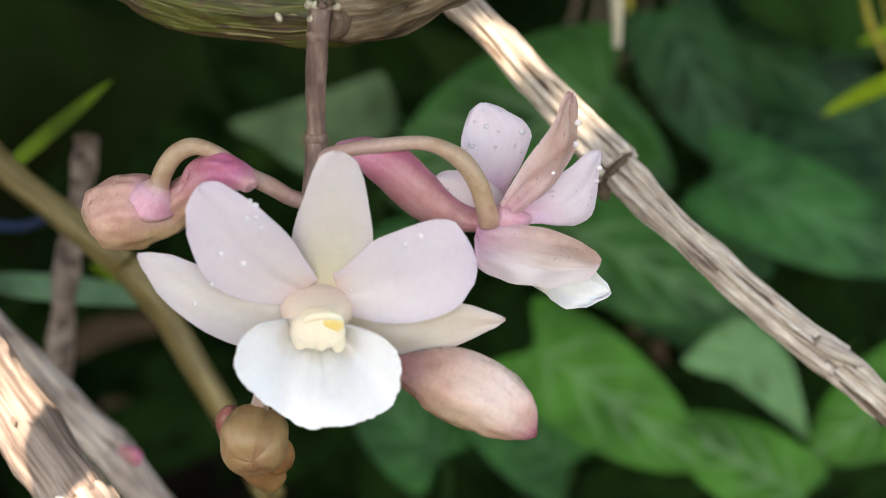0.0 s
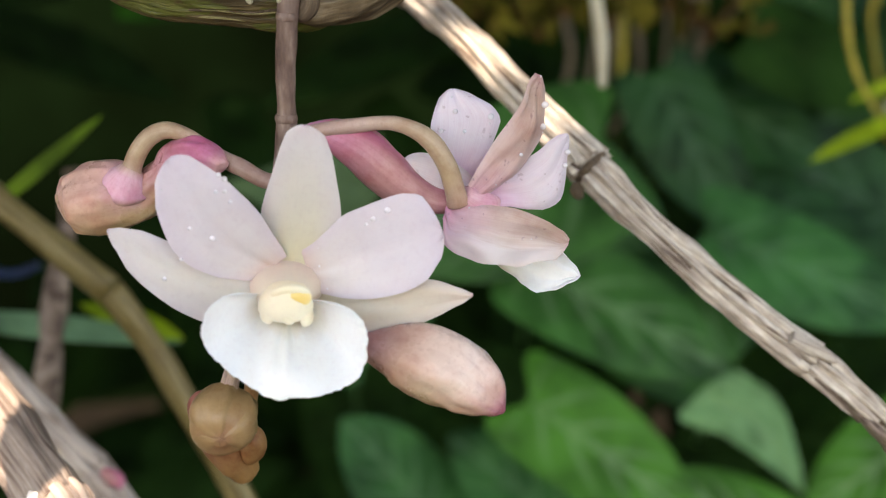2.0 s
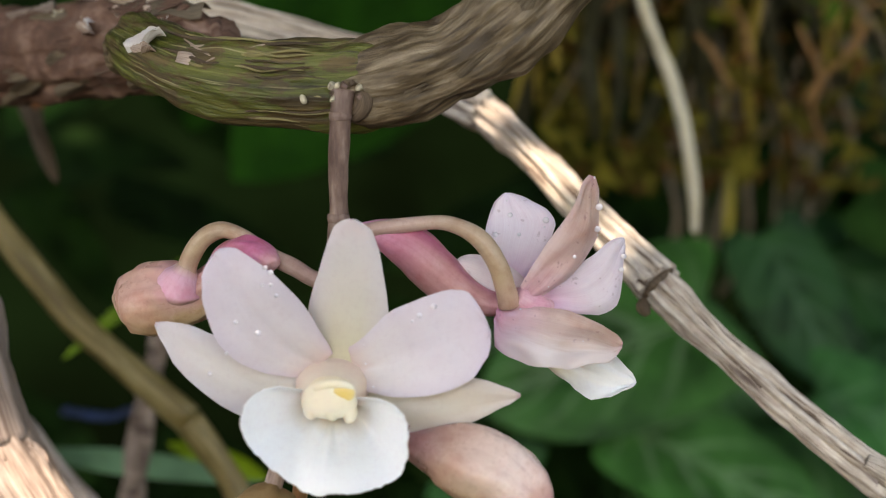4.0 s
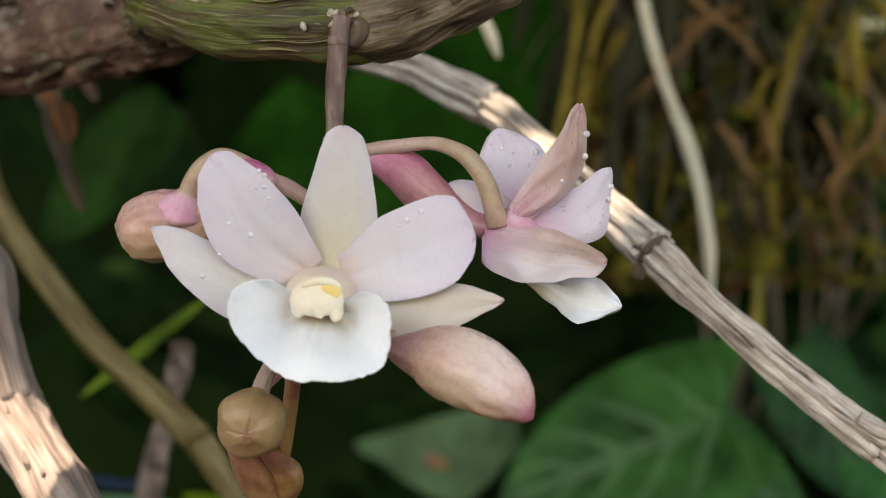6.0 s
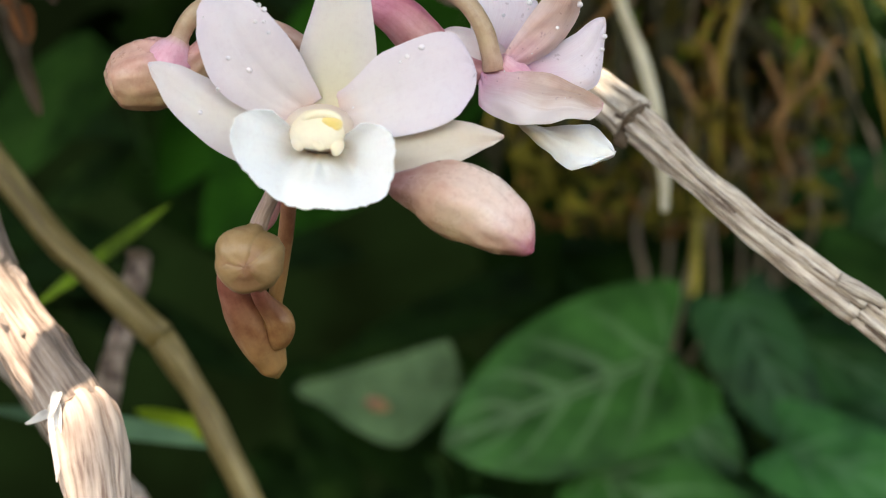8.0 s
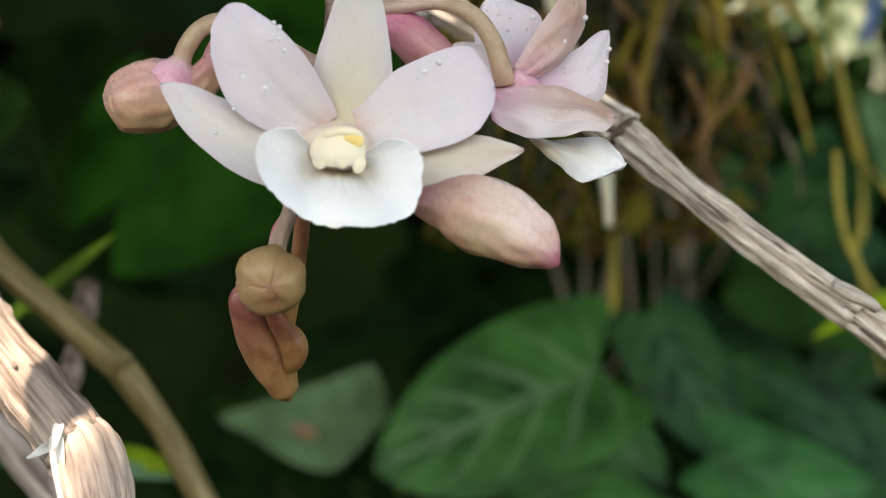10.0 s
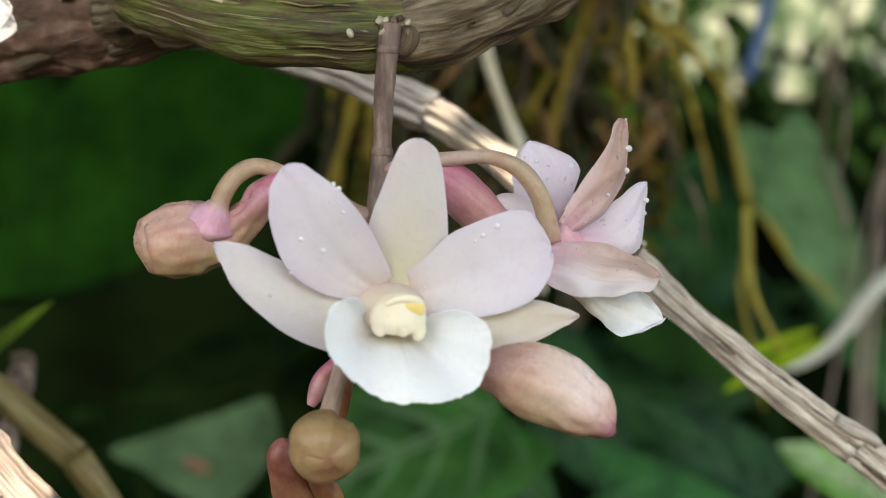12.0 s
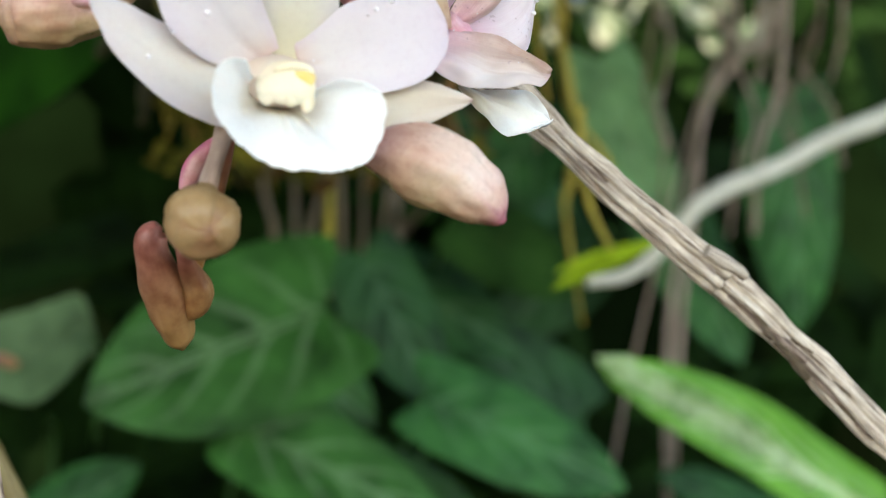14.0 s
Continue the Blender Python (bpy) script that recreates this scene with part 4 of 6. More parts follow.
ball = part("flower_bud", tube("flower_bud", BB, BR, seg=40, rough=0.06, keels=((0.15, 0.08, 0.3), (0.45, 0.08, 0.35), (0.8, 0.08, 0.3)), unit=True), M_BALL, spray, "tan round closed bud")
for mid, off in ((0.3, 0.01), (2.4, 0.006), (4.5, 0.02)):
    part("bud_sepal", bud_sepal("bud_sepal", BB, BR, mid, 1.1, off=off, seed=mid), M_BALL, ball)
part("flower_bud", tube("flower_bud", [(-0.91, 1.60, -1.13), (-0.84, 1.60, -0.98), (-0.75, 1.60, -0.77), (-0.5, 1.4, -0.5)], [0.05, 0.1, 0.1, 0.05], seg=18, rough=0.03, unit=True), M_SPUR, spray, "small pink bud beside the stem")
pod = part("flower_bud", tube("flower_bud", [(-1.2, 1.50, -1.55), (-1.27, 1.55, -1.66), (-1.22, 1.65, -1.9), (-1.08, 1.85, -2.2), (-0.91, 2.08, -2.52), (-0.78, 2.28, -2.82), (-0.72, 2.38, -2.99)], [0.08, 0.17, 0.2, 0.26, 0.31, 0.22, 0.03], seg=36, per=8, flat=0.85, rough=0.07, unit=True), M_POD, spray, "drooping brown bud with two lobes")
part("bud_lobe", tube("bud_lobe", [(-0.93, 1.25, -1.78), (-0.86, 1.5, -1.98), (-0.74, 1.7, -2.14), (-0.67, 1.82, -2.28), (-0.70, 1.95, -2.48), (-0.78, 2.05, -2.6)], [0.09, 0.12, 0.16, 0.185, 0.15, 0.05], seg=28, per=8, rough=0.06, seed=4, unit=True), M_POD, pod)
part("pedicel", tube("pedicel", [(-0.5, 0.9, -0.2), (-0.55, 1.3, -1.0), (-0.7, 1.7, -1.9), (-0.85, 1.9, -2.3)], [0.1, 0.1, 0.1, 0.14], unit=True), M_POD, pod)

# ---------------------------------------------------------------- the orchid's canes
cane = thing("orchid_cane", "horizontal green pseudobulb with papery brown sheath on an old fibrous cane", "orchid cane")
BULB = [(-3.0, 3.4, 4.35), (-2.4, 2.65, 4.02), (-1.8, 2.2, 3.78), (-1.0, 1.8, 3.63), (-0.2, 1.62, 3.60), (0.35, 1.52, 3.64), (0.8, 1.42, 3.74)]
BULB_R = [0.4, 0.46, 0.5, 0.545, 0.545, 0.5, 0.4]
SHEATH = [(0.0, 1.6, 3.60), (0.45, 1.5, 3.65), (1.0, 1.38, 3.77), (1.5, 1.27, 3.98), (2.1, 1.12, 4.4), (2.9, 0.95, 5.1)]
SHEATH_R = [0.5, 0.565, 0.56, 0.54, 0.52, 0.46]
OLD = [(-1.9, 4.1, 4.3), (-3.1, 5.1, 4.42), (-4.8, 6.6, 4.46), (-6.6, 8.0, 4.5), (-9.5, 9.0, 4.4), (-13.0, 8.5, 4.2)]
OLD_R = [0.4, 0.62, 0.7, 0.74, 0.8, 0.9]


def on_bark(path, radii, x, a, lift=0.0):
    """A place on such a body's surface at x and the angle a round it (0: top, -90 degrees: the front), and the way out of it."""
    xs = [p[0] for p in path]
    flip = 1 if xs[0] < xs[-1] else -1
    c = Vector((x, *(float(np.interp(x, xs[::flip], [p[i] for p in path][::flip])) for i in (1, 2))))
    r = float(np.interp(x, xs[::flip], radii[::flip]))
    out = Vector((0, math.sin(a), math.cos(a)))
    return c + out * (r + lift), out


part("pseudobulb", tube("pseudobulb", BULB, BULB_R, seg=110, per=12, ridges=6, amp=0.05, rough=0.1, flat_dir=(0, 0, 1)), M_BULB, cane)
part("sheath", tube("sheath", SHEATH, SHEATH_R, seg=90, per=14, ridges=9, amp=0.06, rough=0.14), M_SHEATH, cane, "brown papery sheath")
part("old_cane", tube("old_cane", OLD, OLD_R, seg=110, per=26, ridges=7, amp=0.05, rough=0.13), M_FIBRE, cane, "rough brown fibrous old growth")
part("old_cane", tube("old_cane", [(-9.5, 9.0, 3.75), (-7.0, 8.2, 3.95), (-5.2, 6.9, 4.0), (-3.9, 5.9, 4.0), (-2.9, 5.0, 4.02), (-2.3, 4.5, 4.05)], [0.34, 0.32, 0.3, 0.27, 0.26, 0.08], seg=60, per=18, ridges=5, amp=0.05, rough=0.13), M_FIBRE, cane, "smooth red-brown old shoot with a blunt end")
part("joint", tube("joint", [(-1.9, 2.9, 4.0), (-2.35, 3.0, 4.02), (-2.75, 3.7, 4.2), (-3.2, 4.6, 4.35)], [0.3, 0.44, 0.46, 0.4], seg=50, per=10, ridges=7, amp=0.06, rough=0.14), M_SHEATH, cane, "dark dry joint between the bulb and the old cane")

for k in range(54):
    x = -7.6 + 5.2 * rnd.random()
    c, out = on_bark(OLD, OLD_R, x, rnd.uniform(-2.7, -0.5), 0.02)
    d = Vector((rnd.choice((-1, 1)), rnd.uniform(-0.9, -0.4), rnd.uniform(-0.25, 0.25)))
    d = Vector((d.x, d.x * d.y, d.z)).normalized() * rnd.uniform(0.5, 1.5)
    part("bark_flake", petal("bark_flake", c - d * 0.5 - out * 0.03, c + d * 0.5 + out * rnd.uniform(0.0, 0.14), rnd.uniform(0.14, 0.4), out, rise=0.12, tipness=0.16, cup=rnd.uniform(-0.3, 0.1), curl=rnd.uniform(-0.05, 0.12), root=0.6, wave=0.07, seed=50 + k, n=9, m=7, thick=0.03), (M_FIBRE, M_FIBRE, M_VINE, M_SHEATH, M_PALE)[k % 5], cane)
for k in range(9):
    x, a = (-2.7, -3.2, -3.5, -4.0, -4.1, -3.0, -2.5, -4.6, -5.2)[k], rnd.uniform(-1.5, -0.8)
    c, out = on_bark(OLD, OLD_R, x, a, 0.05)
    d = Vector((rnd.uniform(-1, 1), rnd.uniform(-0.4, 0.4), rnd.uniform(-0.7, 0.3))).normalized() * rnd.uniform(0.15, 0.4)
    part("bark_flake", petal("bark_flake", c - d * 0.5, c + d * 0.5 + out * 0.06, rnd.uniform(0.08, 0.2), out, rise=0.15, tipness=0.3, cup=0.2, wave=0.06, root=0.5, seed=80 + k, n=8, m=6, thick=0.02), (M_WHITE, M_ROOT, M_PALEGREY)[k % 3], cane, "small pale peeling bark chip")
for k in range(9):
    x = rnd.uniform(0.4, 2.3)
    c, out = on_bark(SHEATH, SHEATH_R, x, rnd.uniform(-2.6, -0.6), 0.01)
    d = Vector((0.9, -0.15, 0.2 + 0.35 * x)).normalized() * rnd.uniform(0.4, 0.9)
    part("sheath_flake", petal("sheath_flake", c - d * 0.5 - out * 0.04, c + d * 0.5 + out * rnd.uniform(0.0, 0.05), rnd.uniform(0.1, 0.25), out, rise=0.2, tipness=0.5, cup=rnd.uniform(-0.3, 0.1), curl=rnd.uniform(-0.02, 0.04), root=0.6, wave=0.015, seed=150 + k, n=9, m=6, thick=0.02), M_SHEATH, cane)
# brown and pale nerves of the torn membrane on the bulb
for k in range(15):
    x0, x1 = rnd.uniform(-2.4, -1.6), rnd.uniform(-0.7, 0.3)
    a0 = -2.6 + 0.14 * k
    slant = rnd.uniform(-0.25, 0.45)
    run = [on_bark(BULB, BULB_R, x0 + (x1 - x0) * i / 6, a0 + slant * math.sin(math.pi * i / 9) + 0.04 * math.sin(4 * i + k), 0.03)[0] for i in range(7)]
    part("sheath_fibre", tube("sheath_fibre", run, [0.006, 0.018, 0.022, 0.016, 0.022, 0.014, 0.005], seg=7, per=5, rough=0.016), (M_STRAW, M_NODE, M_STRAW, M_SHEATH)[k % 4], cane)
for k in range(8):
    xa, za = -2.05 + 0.1 * k, rnd.uniform(-1.45, -0.8)
    run = [on_bark(BULB, BULB_R, xa + 0.13 * i + rnd.uniform(-0.03, 0.03), za + (0.35 if k % 2 else -0.3) * i / 3, 0.035)[0] for i in range(4)]
    part("sheath_fibre", tube("sheath_fibre", run, [0.006, 0.012, 0.012, 0.006], seg=7, per=5, rough=0.01), M_PALEGREY, cane, "pale dry fibre of the torn membrane")
c, out = on_bark(BULB, BULB_R, -2.0, -1.35, 0.02)
part("membrane", petal("membrane", c + Vector((-0.14, 0.02, 0.02)), c + Vector((0.3, -0.12, -0.06)), 0.17, out, rise=0.1, tipness=0.14, cup=-0.1, root=0.8, wave=0.02, seed=61, n=10, m=7, thick=0.02), M_PALEGREY, cane, "pale torn scrap of membrane")
for k in range(13):
    xa, za = rnd.uniform(-0.14, 0.22), rnd.uniform(3.4, 3.58)
    part("root_crumb", tube("root_crumb", [(xa, rnd.uniform(0.92, 1.02), za), (xa + rnd.uniform(-0.07, 0.07), 0.96, za + rnd.uniform(-0.06, 0.06))], [0.05, 0.03], seg=8, rough=0.03), (M_ROOT, M_NODE, M_STEM)[k % 3], cane)
for at, to, w, wide, mm in (((-4.1, 4.96, 4.72), (-3.86, 4.84, 4.56), 0.2, (-0.5, -0.8, 0.3), M_PALEGREY), ((-3.98, 4.9, 4.78), (-3.9, 4.82, 4.6), 0.12, (-0.2, -0.9, 0.1), M_WHITE), ((-2.9, 2.42, 4.2), (-2.3, 2.06, 4.26), 0.2, (-0.4, -0.6, 0.7), M_WHITE), ((-2.8, 2.36, 4.14), (-2.45, 2.12, 4.08), 0.12, (-0.4, -0.7, 0.5), M_PALEGREY)):
    part("membrane", petal("membrane", at, to, w, wide, rise=0.2, tipness=0.7, cup=-0.2, curl=0.12, root=0.4, wave=0.14, seed=70 + w, n=16, m=10, thick=0.015), mm, cane, "bleached papery scrap of old sheath")
part("scar", tube("scar", [(0.16, 1.04, 3.52), (0.22, 1.02, 3.44), (0.22, 1.03, 3.34), (0.14, 1.08, 3.24), (0.06, 1.1, 3.2)], [0.05, 0.085, 0.08, 0.06, 0.02], seg=20, rough=0.12), M_NODE, cane, "dark ragged scar beside the stem")
part("white_speck", tube("white_speck", [(-0.5, 1.12, 3.46), (-0.48, 1.09, 3.40), (-0.46, 1.11, 3.36)], [0.03, 0.04, 0.02], seg=10, rough=0.02), M_ROOT, cane, "small white speck")

dry = thing("dry_cane", "dry pale ridged cane with dark nodes", "cane")
K, N, S = (1.85, 7.5, 3.5), (4.3, 4.7, 0.87), (7.4, 3.7, -1.9)
RIDGE = dict(seg=130, ridges=8, amp=0.23, rough=0.06)
part("cane_segment", tube("cane_segment", [(-12.5, 8.0, 7.5), (-8.0, 9.4, 6.6), (-4.0, 9.6, 5.6), (-2.0, 9.3, 5.1), (0.2, 8.5, 4.42), K], [0.22, 0.22, 0.22, 0.23, 0.25, 0.29], **RIDGE), M_DRY, dry)
part("cane_segment", tube("cane_segment", [K, (2.4, 6.8, 2.98), (3.2, 5.9, 2.08), (3.9, 5.15, 1.33), N], [0.25, 0.225, 0.225, 0.265, 0.305], **RIDGE), M_DRY, dry)
part("cane_segment", tube("cane_segment", [N, (4.9, 4.4, 0.25), (5.6, 4.2, -0.42), (6.5, 3.9, -1.2), S], [0.25, 0.215, 0.205, 0.215, 0.25], **RIDGE), M_DRY, dry)
part("cane_segment", tube("cane_segment", [S, (8.2, 3.5, -2.6), (9.5, 3.2, -3.9), (12.0, 2.8, -6.5), (20.0, 2.2, -18.0), (30.0, 1.5, -45.0)], [0.23, 0.205, 0.21, 0.24, 0.28, 0.35], **RIDGE), M_DRY, dry)
for k in range(16):
    seg_a, seg_b = ((Vector(N), Vector(S)), (Vector(S), Vector((9.5, 3.2, -3.9))))[k % 2]
    ax = (seg_b - seg_a).normalized()
    ov = Vector((rnd.uniform(-0.8, 0.2), -0.75, rnd.uniform(-1.0, -0.15)))
    ov = (ov - ax * ov.dot(ax)).normalized()
    c = seg_a.lerp(seg_b, (k // 2 + rnd.random()) / 8) + ov * 0.2
    d = ax * rnd.uniform(0.6, 1.3)
    part("sheath_remnant", petal("sheath_remnant", c - d * 0.5, c + d * 0.5 + ov * rnd.uniform(-0.02, 0.06), rnd.uniform(0.1, 0.22), ov, rise=0.15, tipness=0.2, cup=-0.35, curl=0.03, root=0.5, wave=0.05, seed=400 + k, n=14, m=6, thick=0.02), (M_TWIG, M_VINE, M_GREY, M_TWIG)[k % 4], dry, "brown ragged remnant of old sheath")
for k in range(26):
    u = rnd.random()
    seg_a, seg_b = ((Vector(K), Vector(N)), (Vector(N), Vector(S)), (Vector(S), Vector((9.5, 3.2, -3.9))))[k % 3]
    ov = Vector((rnd.uniform(-0.6, 0.6), -1.0, rnd.uniform(-0.2, 1.0)))
    ax = (seg_b - seg_a).normalized()
    ov = (ov - ax * ov.dot(ax)).normalized()
    c = seg_a.lerp(seg_b, u) + ov * 0.215
    d = ax * rnd.uniform(0.12, 0.4)
    part("sheath_flake", petal("sheath_flake", c - d * 0.5 - ov * 0.02, c + d * 0.5 + ov * rnd.uniform(0.0, 0.03), rnd.uniform(0.04, 0.09), ov, rise=0.2, tipness=0.6, cup=0.1, curl=0.03, wave=0.02, seed=300 + k, n=7, m=5, thick=0.015), (M_DRY, M_PALEGREY, M_NODE)[k % 3], dry)
part("twig_end", tube("twig_end", [(7.0, 3.48, -1.5), (7.35, 3.45, -1.68), (7.66, 3.45, -1.86)], [0.1, 0.08, 0.02], seg=16, rough=0.09), M_DRY, dry, "broken splinter of the cane")
part("husk", tube("husk", [(4.06, 4.55, 0.68), (4.06, 4.5, 0.56), (4.12, 4.48, 0.44)], [0.05, 0.1, 0.03], seg=12, rough=0.04), M_NODE, dry)
part("node_ring", tube("node_ring", [(4.285, 4.71, 0.885), (4.3, 4.7, 0.87), (4.325, 4.69, 0.845)], [0.285, 0.318, 0.27], seg=40, per=4, rough=0.03), M_NODE, dry, "dark node ring")

olive = thing("olive_cane", "old olive-brown orchid cane with a swollen node", "cane")
part("cane_segment", tube("cane_segment", [(-8.70, 13.00, 5.15), (-8.38, 13.00, 2.67), (-6.45, 13.00, -0.05), (-5.29, 13.00, -1.17), (-3.96, 13.00, -2.37)], [0.3, 0.28, 0.28, 0.28, 0.33], seg=30, ridges=7, amp=0.03, rough=0.03), M_OLIVE, olive)
part("cane_segment", tube("cane_segment", [(-3.96, 13.00, -2.37), (-3.25, 13.00, -3.39), (-2.66, 13.00, -4.50), (-2.02, 13.00, -5.72), (-1.19, 13.00, -7.47)], [0.31, 0.27, 0.28, 0.28, 0.3], seg=30, ridges=7, amp=0.03, rough=0.03), M_OLIVE, olive)

pale = thing("pale_cane", "thick dry pale cane with peeling sheath", "cane")
NA, NB = Vector((-5.38, 5.3, -1.58)), Vector((-3.5, 3.4, -3.58))
part("cane_segment", tube("cane_segment", [(-7.69, 6.00, 1.30), (-6.63, 6.00, 1.00), (-6.07, 5.80, 0.51), (-5.74, 5.50, -0.49), NA + Vector((0.02, 0.0, 0.05))], [0.36, 0.38, 0.43, 0.42, 0.47], seg=60, per=10, ridges=9, amp=0.05, rough=0.09), M_PALETOP, pale, "greyer brown upper joint")
part("cane_segment", tube("cane_segment", [NA, NA.lerp(NB, 0.3), NA.lerp(NB, 0.65), NB], [0.46, 0.45, 0.44, 0.47], seg=60, per=10, ridges=9, amp=0.06, rough=0.08), M_PALE, pale)
part("cane_segment", tube("cane_segment", [NB, NB + (NB - NA).normalized() * 0.22, NB + Vector((0.3, -0.3, -0.75)), NB + Vector((0.42, -0.4, -1.5)), NB + Vector((0.6, -0.6, -3.0))], [0.465, 0.46, 0.45, 0.44, 0.45], seg=60, per=10, ridges=9, amp=0.07, rough=0.07), M_PALEGREY, pale)
for q, r in ((NA, 0.465), (NB, 0.475)):
    ax = (NB - NA).normalized()
    part("node_ring", tube("node_ring", [q - ax * 0.01, q, q + ax * 0.01], [r - 0.03, r, r - 0.03], seg=44, per=3, rough=0.03), M_VINE if q is NA else M_PALEGREY, pale, "thin dark cracked node ring")
OUT = Vector((0.3, -0.6, 0.75)).normalized()
for k in range(6):
    u = rnd.random()
    ov = (OUT + Vector((rnd.uniform(-1.0, 0.7), rnd.uniform(-0.4, 0.3), rnd.uniform(-0.4, 0.2)))).normalized()
    c = NA.lerp(NB, u) + ov * 0.45
    d = (NB - NA).normalized() * rnd.uniform(0.15, 0.45)
    part("sheath_flake", petal("sheath_flake", c - d * 0.5 - ov * 0.03, c + d * 0.5 + ov * rnd.uniform(0.0, 0.05), rnd.uniform(0.06, 0.14), ov, rise=0.2, tipness=0.5, cup=0.1, curl=0.04, wave=0.03, seed=20 + k, n=8, m=5, thick=0.02), M_PALE, pale)
part("sheath_flake", petal("sheath_flake", (-4.9, 5.0, -1.42), (-4.72, 4.85, -1.85), 0.2, (0.6, -0.7, 0.3), rise=0.3, tipness=0.4, cup=0.25, curl=0.1, wave=0.05, seed=33, n=10, m=6), M_PALEGREY, pale)

for a, b, w in (((-0.34, -0.36, 0.05), (-0.62, -0.5, -0.08), 0.13), ((-0.24, -0.42, 0.2), (-0.16, -0.5, -0.85), 0.2), ((-0.2, -0.42, 0.35), (-0.28, -0.55, 0.0), 0.14)):
    part("sheath_shred", petal("sheath_shred", NB + Vector(a), NB + Vector(b), w, (-0.3, -0.9, 0.2), rise=0.12, tipness=0.7, cup=0.15, curl=0.03, root=0.8, wave=0.03, seed=35 + w, n=10, m=6, thick=0.02), M_WHITE, pale, "bleached torn shred of sheath")

grey = thing("grey_cane", "thin grey dry cane behind the pale one", "cane")
part("cane_segment", tube("cane_segment", [(-6.88, 11.00, -2.15), (-5.99, 11.00, -3.32), (-5.13, 11.00, -4.39), (-4.17, 11.00, -5.49)], [0.3, 0.3, 0.32, 0.36], seg=60, ridges=7, amp=0.16, rough=0.06), M_GREY, grey)
part("cane_segment", tube("cane_segment", [(-4.20, 11.00, -5.46), (-3.42, 11.00, -6.60), (-2.60, 11.00, -7.91), (-1.77, 11.00, -9.36)], [0.36, 0.32, 0.3, 0.3], seg=60, ridges=7, amp=0.16, rough=0.06), M_GREY, grey)
part("young_bud", tube("young_bud", [(-3.93, 10.80, -5.43), (-3.67, 10.70, -5.58), (-3.60, 10.70, -5.76)], [0.1, 0.16, 0.04], seg=14, unit=True), M_SPUR, grey, "tiny pink bud on the node")

M_RUST = bark("dead_sheath_orange", (0.1, 0.03, 0.01), (0.3, 0.1, 0.03), (0.5, 0.22, 0.06), (0.8, 5.0, 1.0))
for ta, tb, wd, mm in (((-8.03, 15.0, 5.55), (-7.64, 15.0, 4.36), 0.55, M_VINE), ((-7.95, 15.0, 5.36), (-7.65, 15.0, 4.67), 0.5, M_RUST), ((-7.55, 15.0, 4.74), (-7.32, 15.0, 3.92), 0.5, M_RUST), ((-7.78, 15.0, 4.8), (-7.35, 15.0, 3.3), 0.5, M_NODE), ((-7.49, 15.0, 3.67), (-7.0, 15.0, 2.37), 0.34, M_NODE), ((-7.1, 15.0, 5.44), (-6.75, 15.0, 4.84), 0.3, M_FIBRE)):
    part("dead_sheath", petal("dead_sheath", ta, tb, wd, (0.2, -0.9, 0.2), rise=0.3, tipness=0.5, cup=0.3, wave=0.06, root=0.5, seed=41 + wd, n=10, m=7), mm, cane, "hanging rust-brown dead sheath")

white = thing("bleached_cane", "thin sun-bleached white cane", "cane")
part("cane_segment", tube("cane_segment", [(-5.51, 0.80, 5.89), (-5.47, 0.80, 4.40), (-5.43, 0.80, 3.22), (-5.33, 0.80, 2.20), (-5.34, 0.80, 1.26), (-5.66, 0.80, -0.01), (-5.93, 0.80, -0.95), (-6.33, 0.80, -2.10)], [0.5, 0.48, 0.44, 0.36, 0.28, 0.21, 0.19, 0.18], seg=40, ridges=7, amp=0.06, rough=0.06), M_WHITE, white)
part("sheath_flake", petal("sheath_flake", (-4.92, 0.60, 3.19), (-4.66, 0.55, 2.92), 0.05, (0, -1, 0.2), rise=0.3, tipness=0.6, cup=0.2, curl=0.1, seed=30, n=8, m=5), M_PALEGREY, white)
part("sheath_flake", petal("sheath_flake", (-4.98, 0.65, 2.62), (-4.75, 0.62, 2.45), 0.04, (0, -1, 0.2), rise=0.3, tipness=0.9, cup=0.2, seed=31, n=8, m=5), M_WHITE, white)

for ta, tb, wd in (((-5.14, 0.75, 3.03), (-4.49, 0.7, 3.56), 0.5), ((-5.01, 0.68, 3.09), (-4.39, 0.62, 3.27), 0.34), ((-4.94, 0.6, 3.33), (-4.67, 0.55, 2.99), 0.2)):
    part("sheath", petal("sheath", ta, tb, wd, (-0.3, -1, 0.2), rise=0.2, tipness=0.2, cup=0.1, root=0.5, wave=0.06, seed=37 + wd, n=12, m=8, thick=0.03), M_WHITE, white, "bleached torn sheath spreading from the cane")

part("sheath_tip", tube("sheath_tip", [(-4.88, 0.5, 3.49), (-4.86, 0.5, 3.27), (-4.89, 0.52, 2.99), (-4.89, 0.55, 2.53)], [0.015, 0.07, 0.085, 0.05], seg=16, rough=0.03), M_PALE, white, "brown pointed sheath tip")

low = thing("old_cane", "weathered brown cane stub beside the pale one", "cane")
part("cut_end", tube("cut_end", [(-8.16, 7.40, -0.55), (-7.54, 7.30, -1.06), (-7.04, 7.10, -1.46), (-6.75, 7.00, -1.72), (-6.65, 7.00, -1.93)], [0.3, 0.32, 0.34, 0.34, 0.33], seg=30, per=6, ridges=7, amp=0.05, rough=0.12), M_GREY, low, "bent upper joint")
part("cane_segment", tube("cane_segment", [(-6.66, 7.00, -1.83), (-6.62, 7.00, -2.86), (-6.62, 7.00, -4.17), (-6.61, 7.00, -5.73)], [0.33, 0.33, 0.34, 0.36], seg=48, ridges=8, amp=0.08, rough=0.09), M_PALE, low)

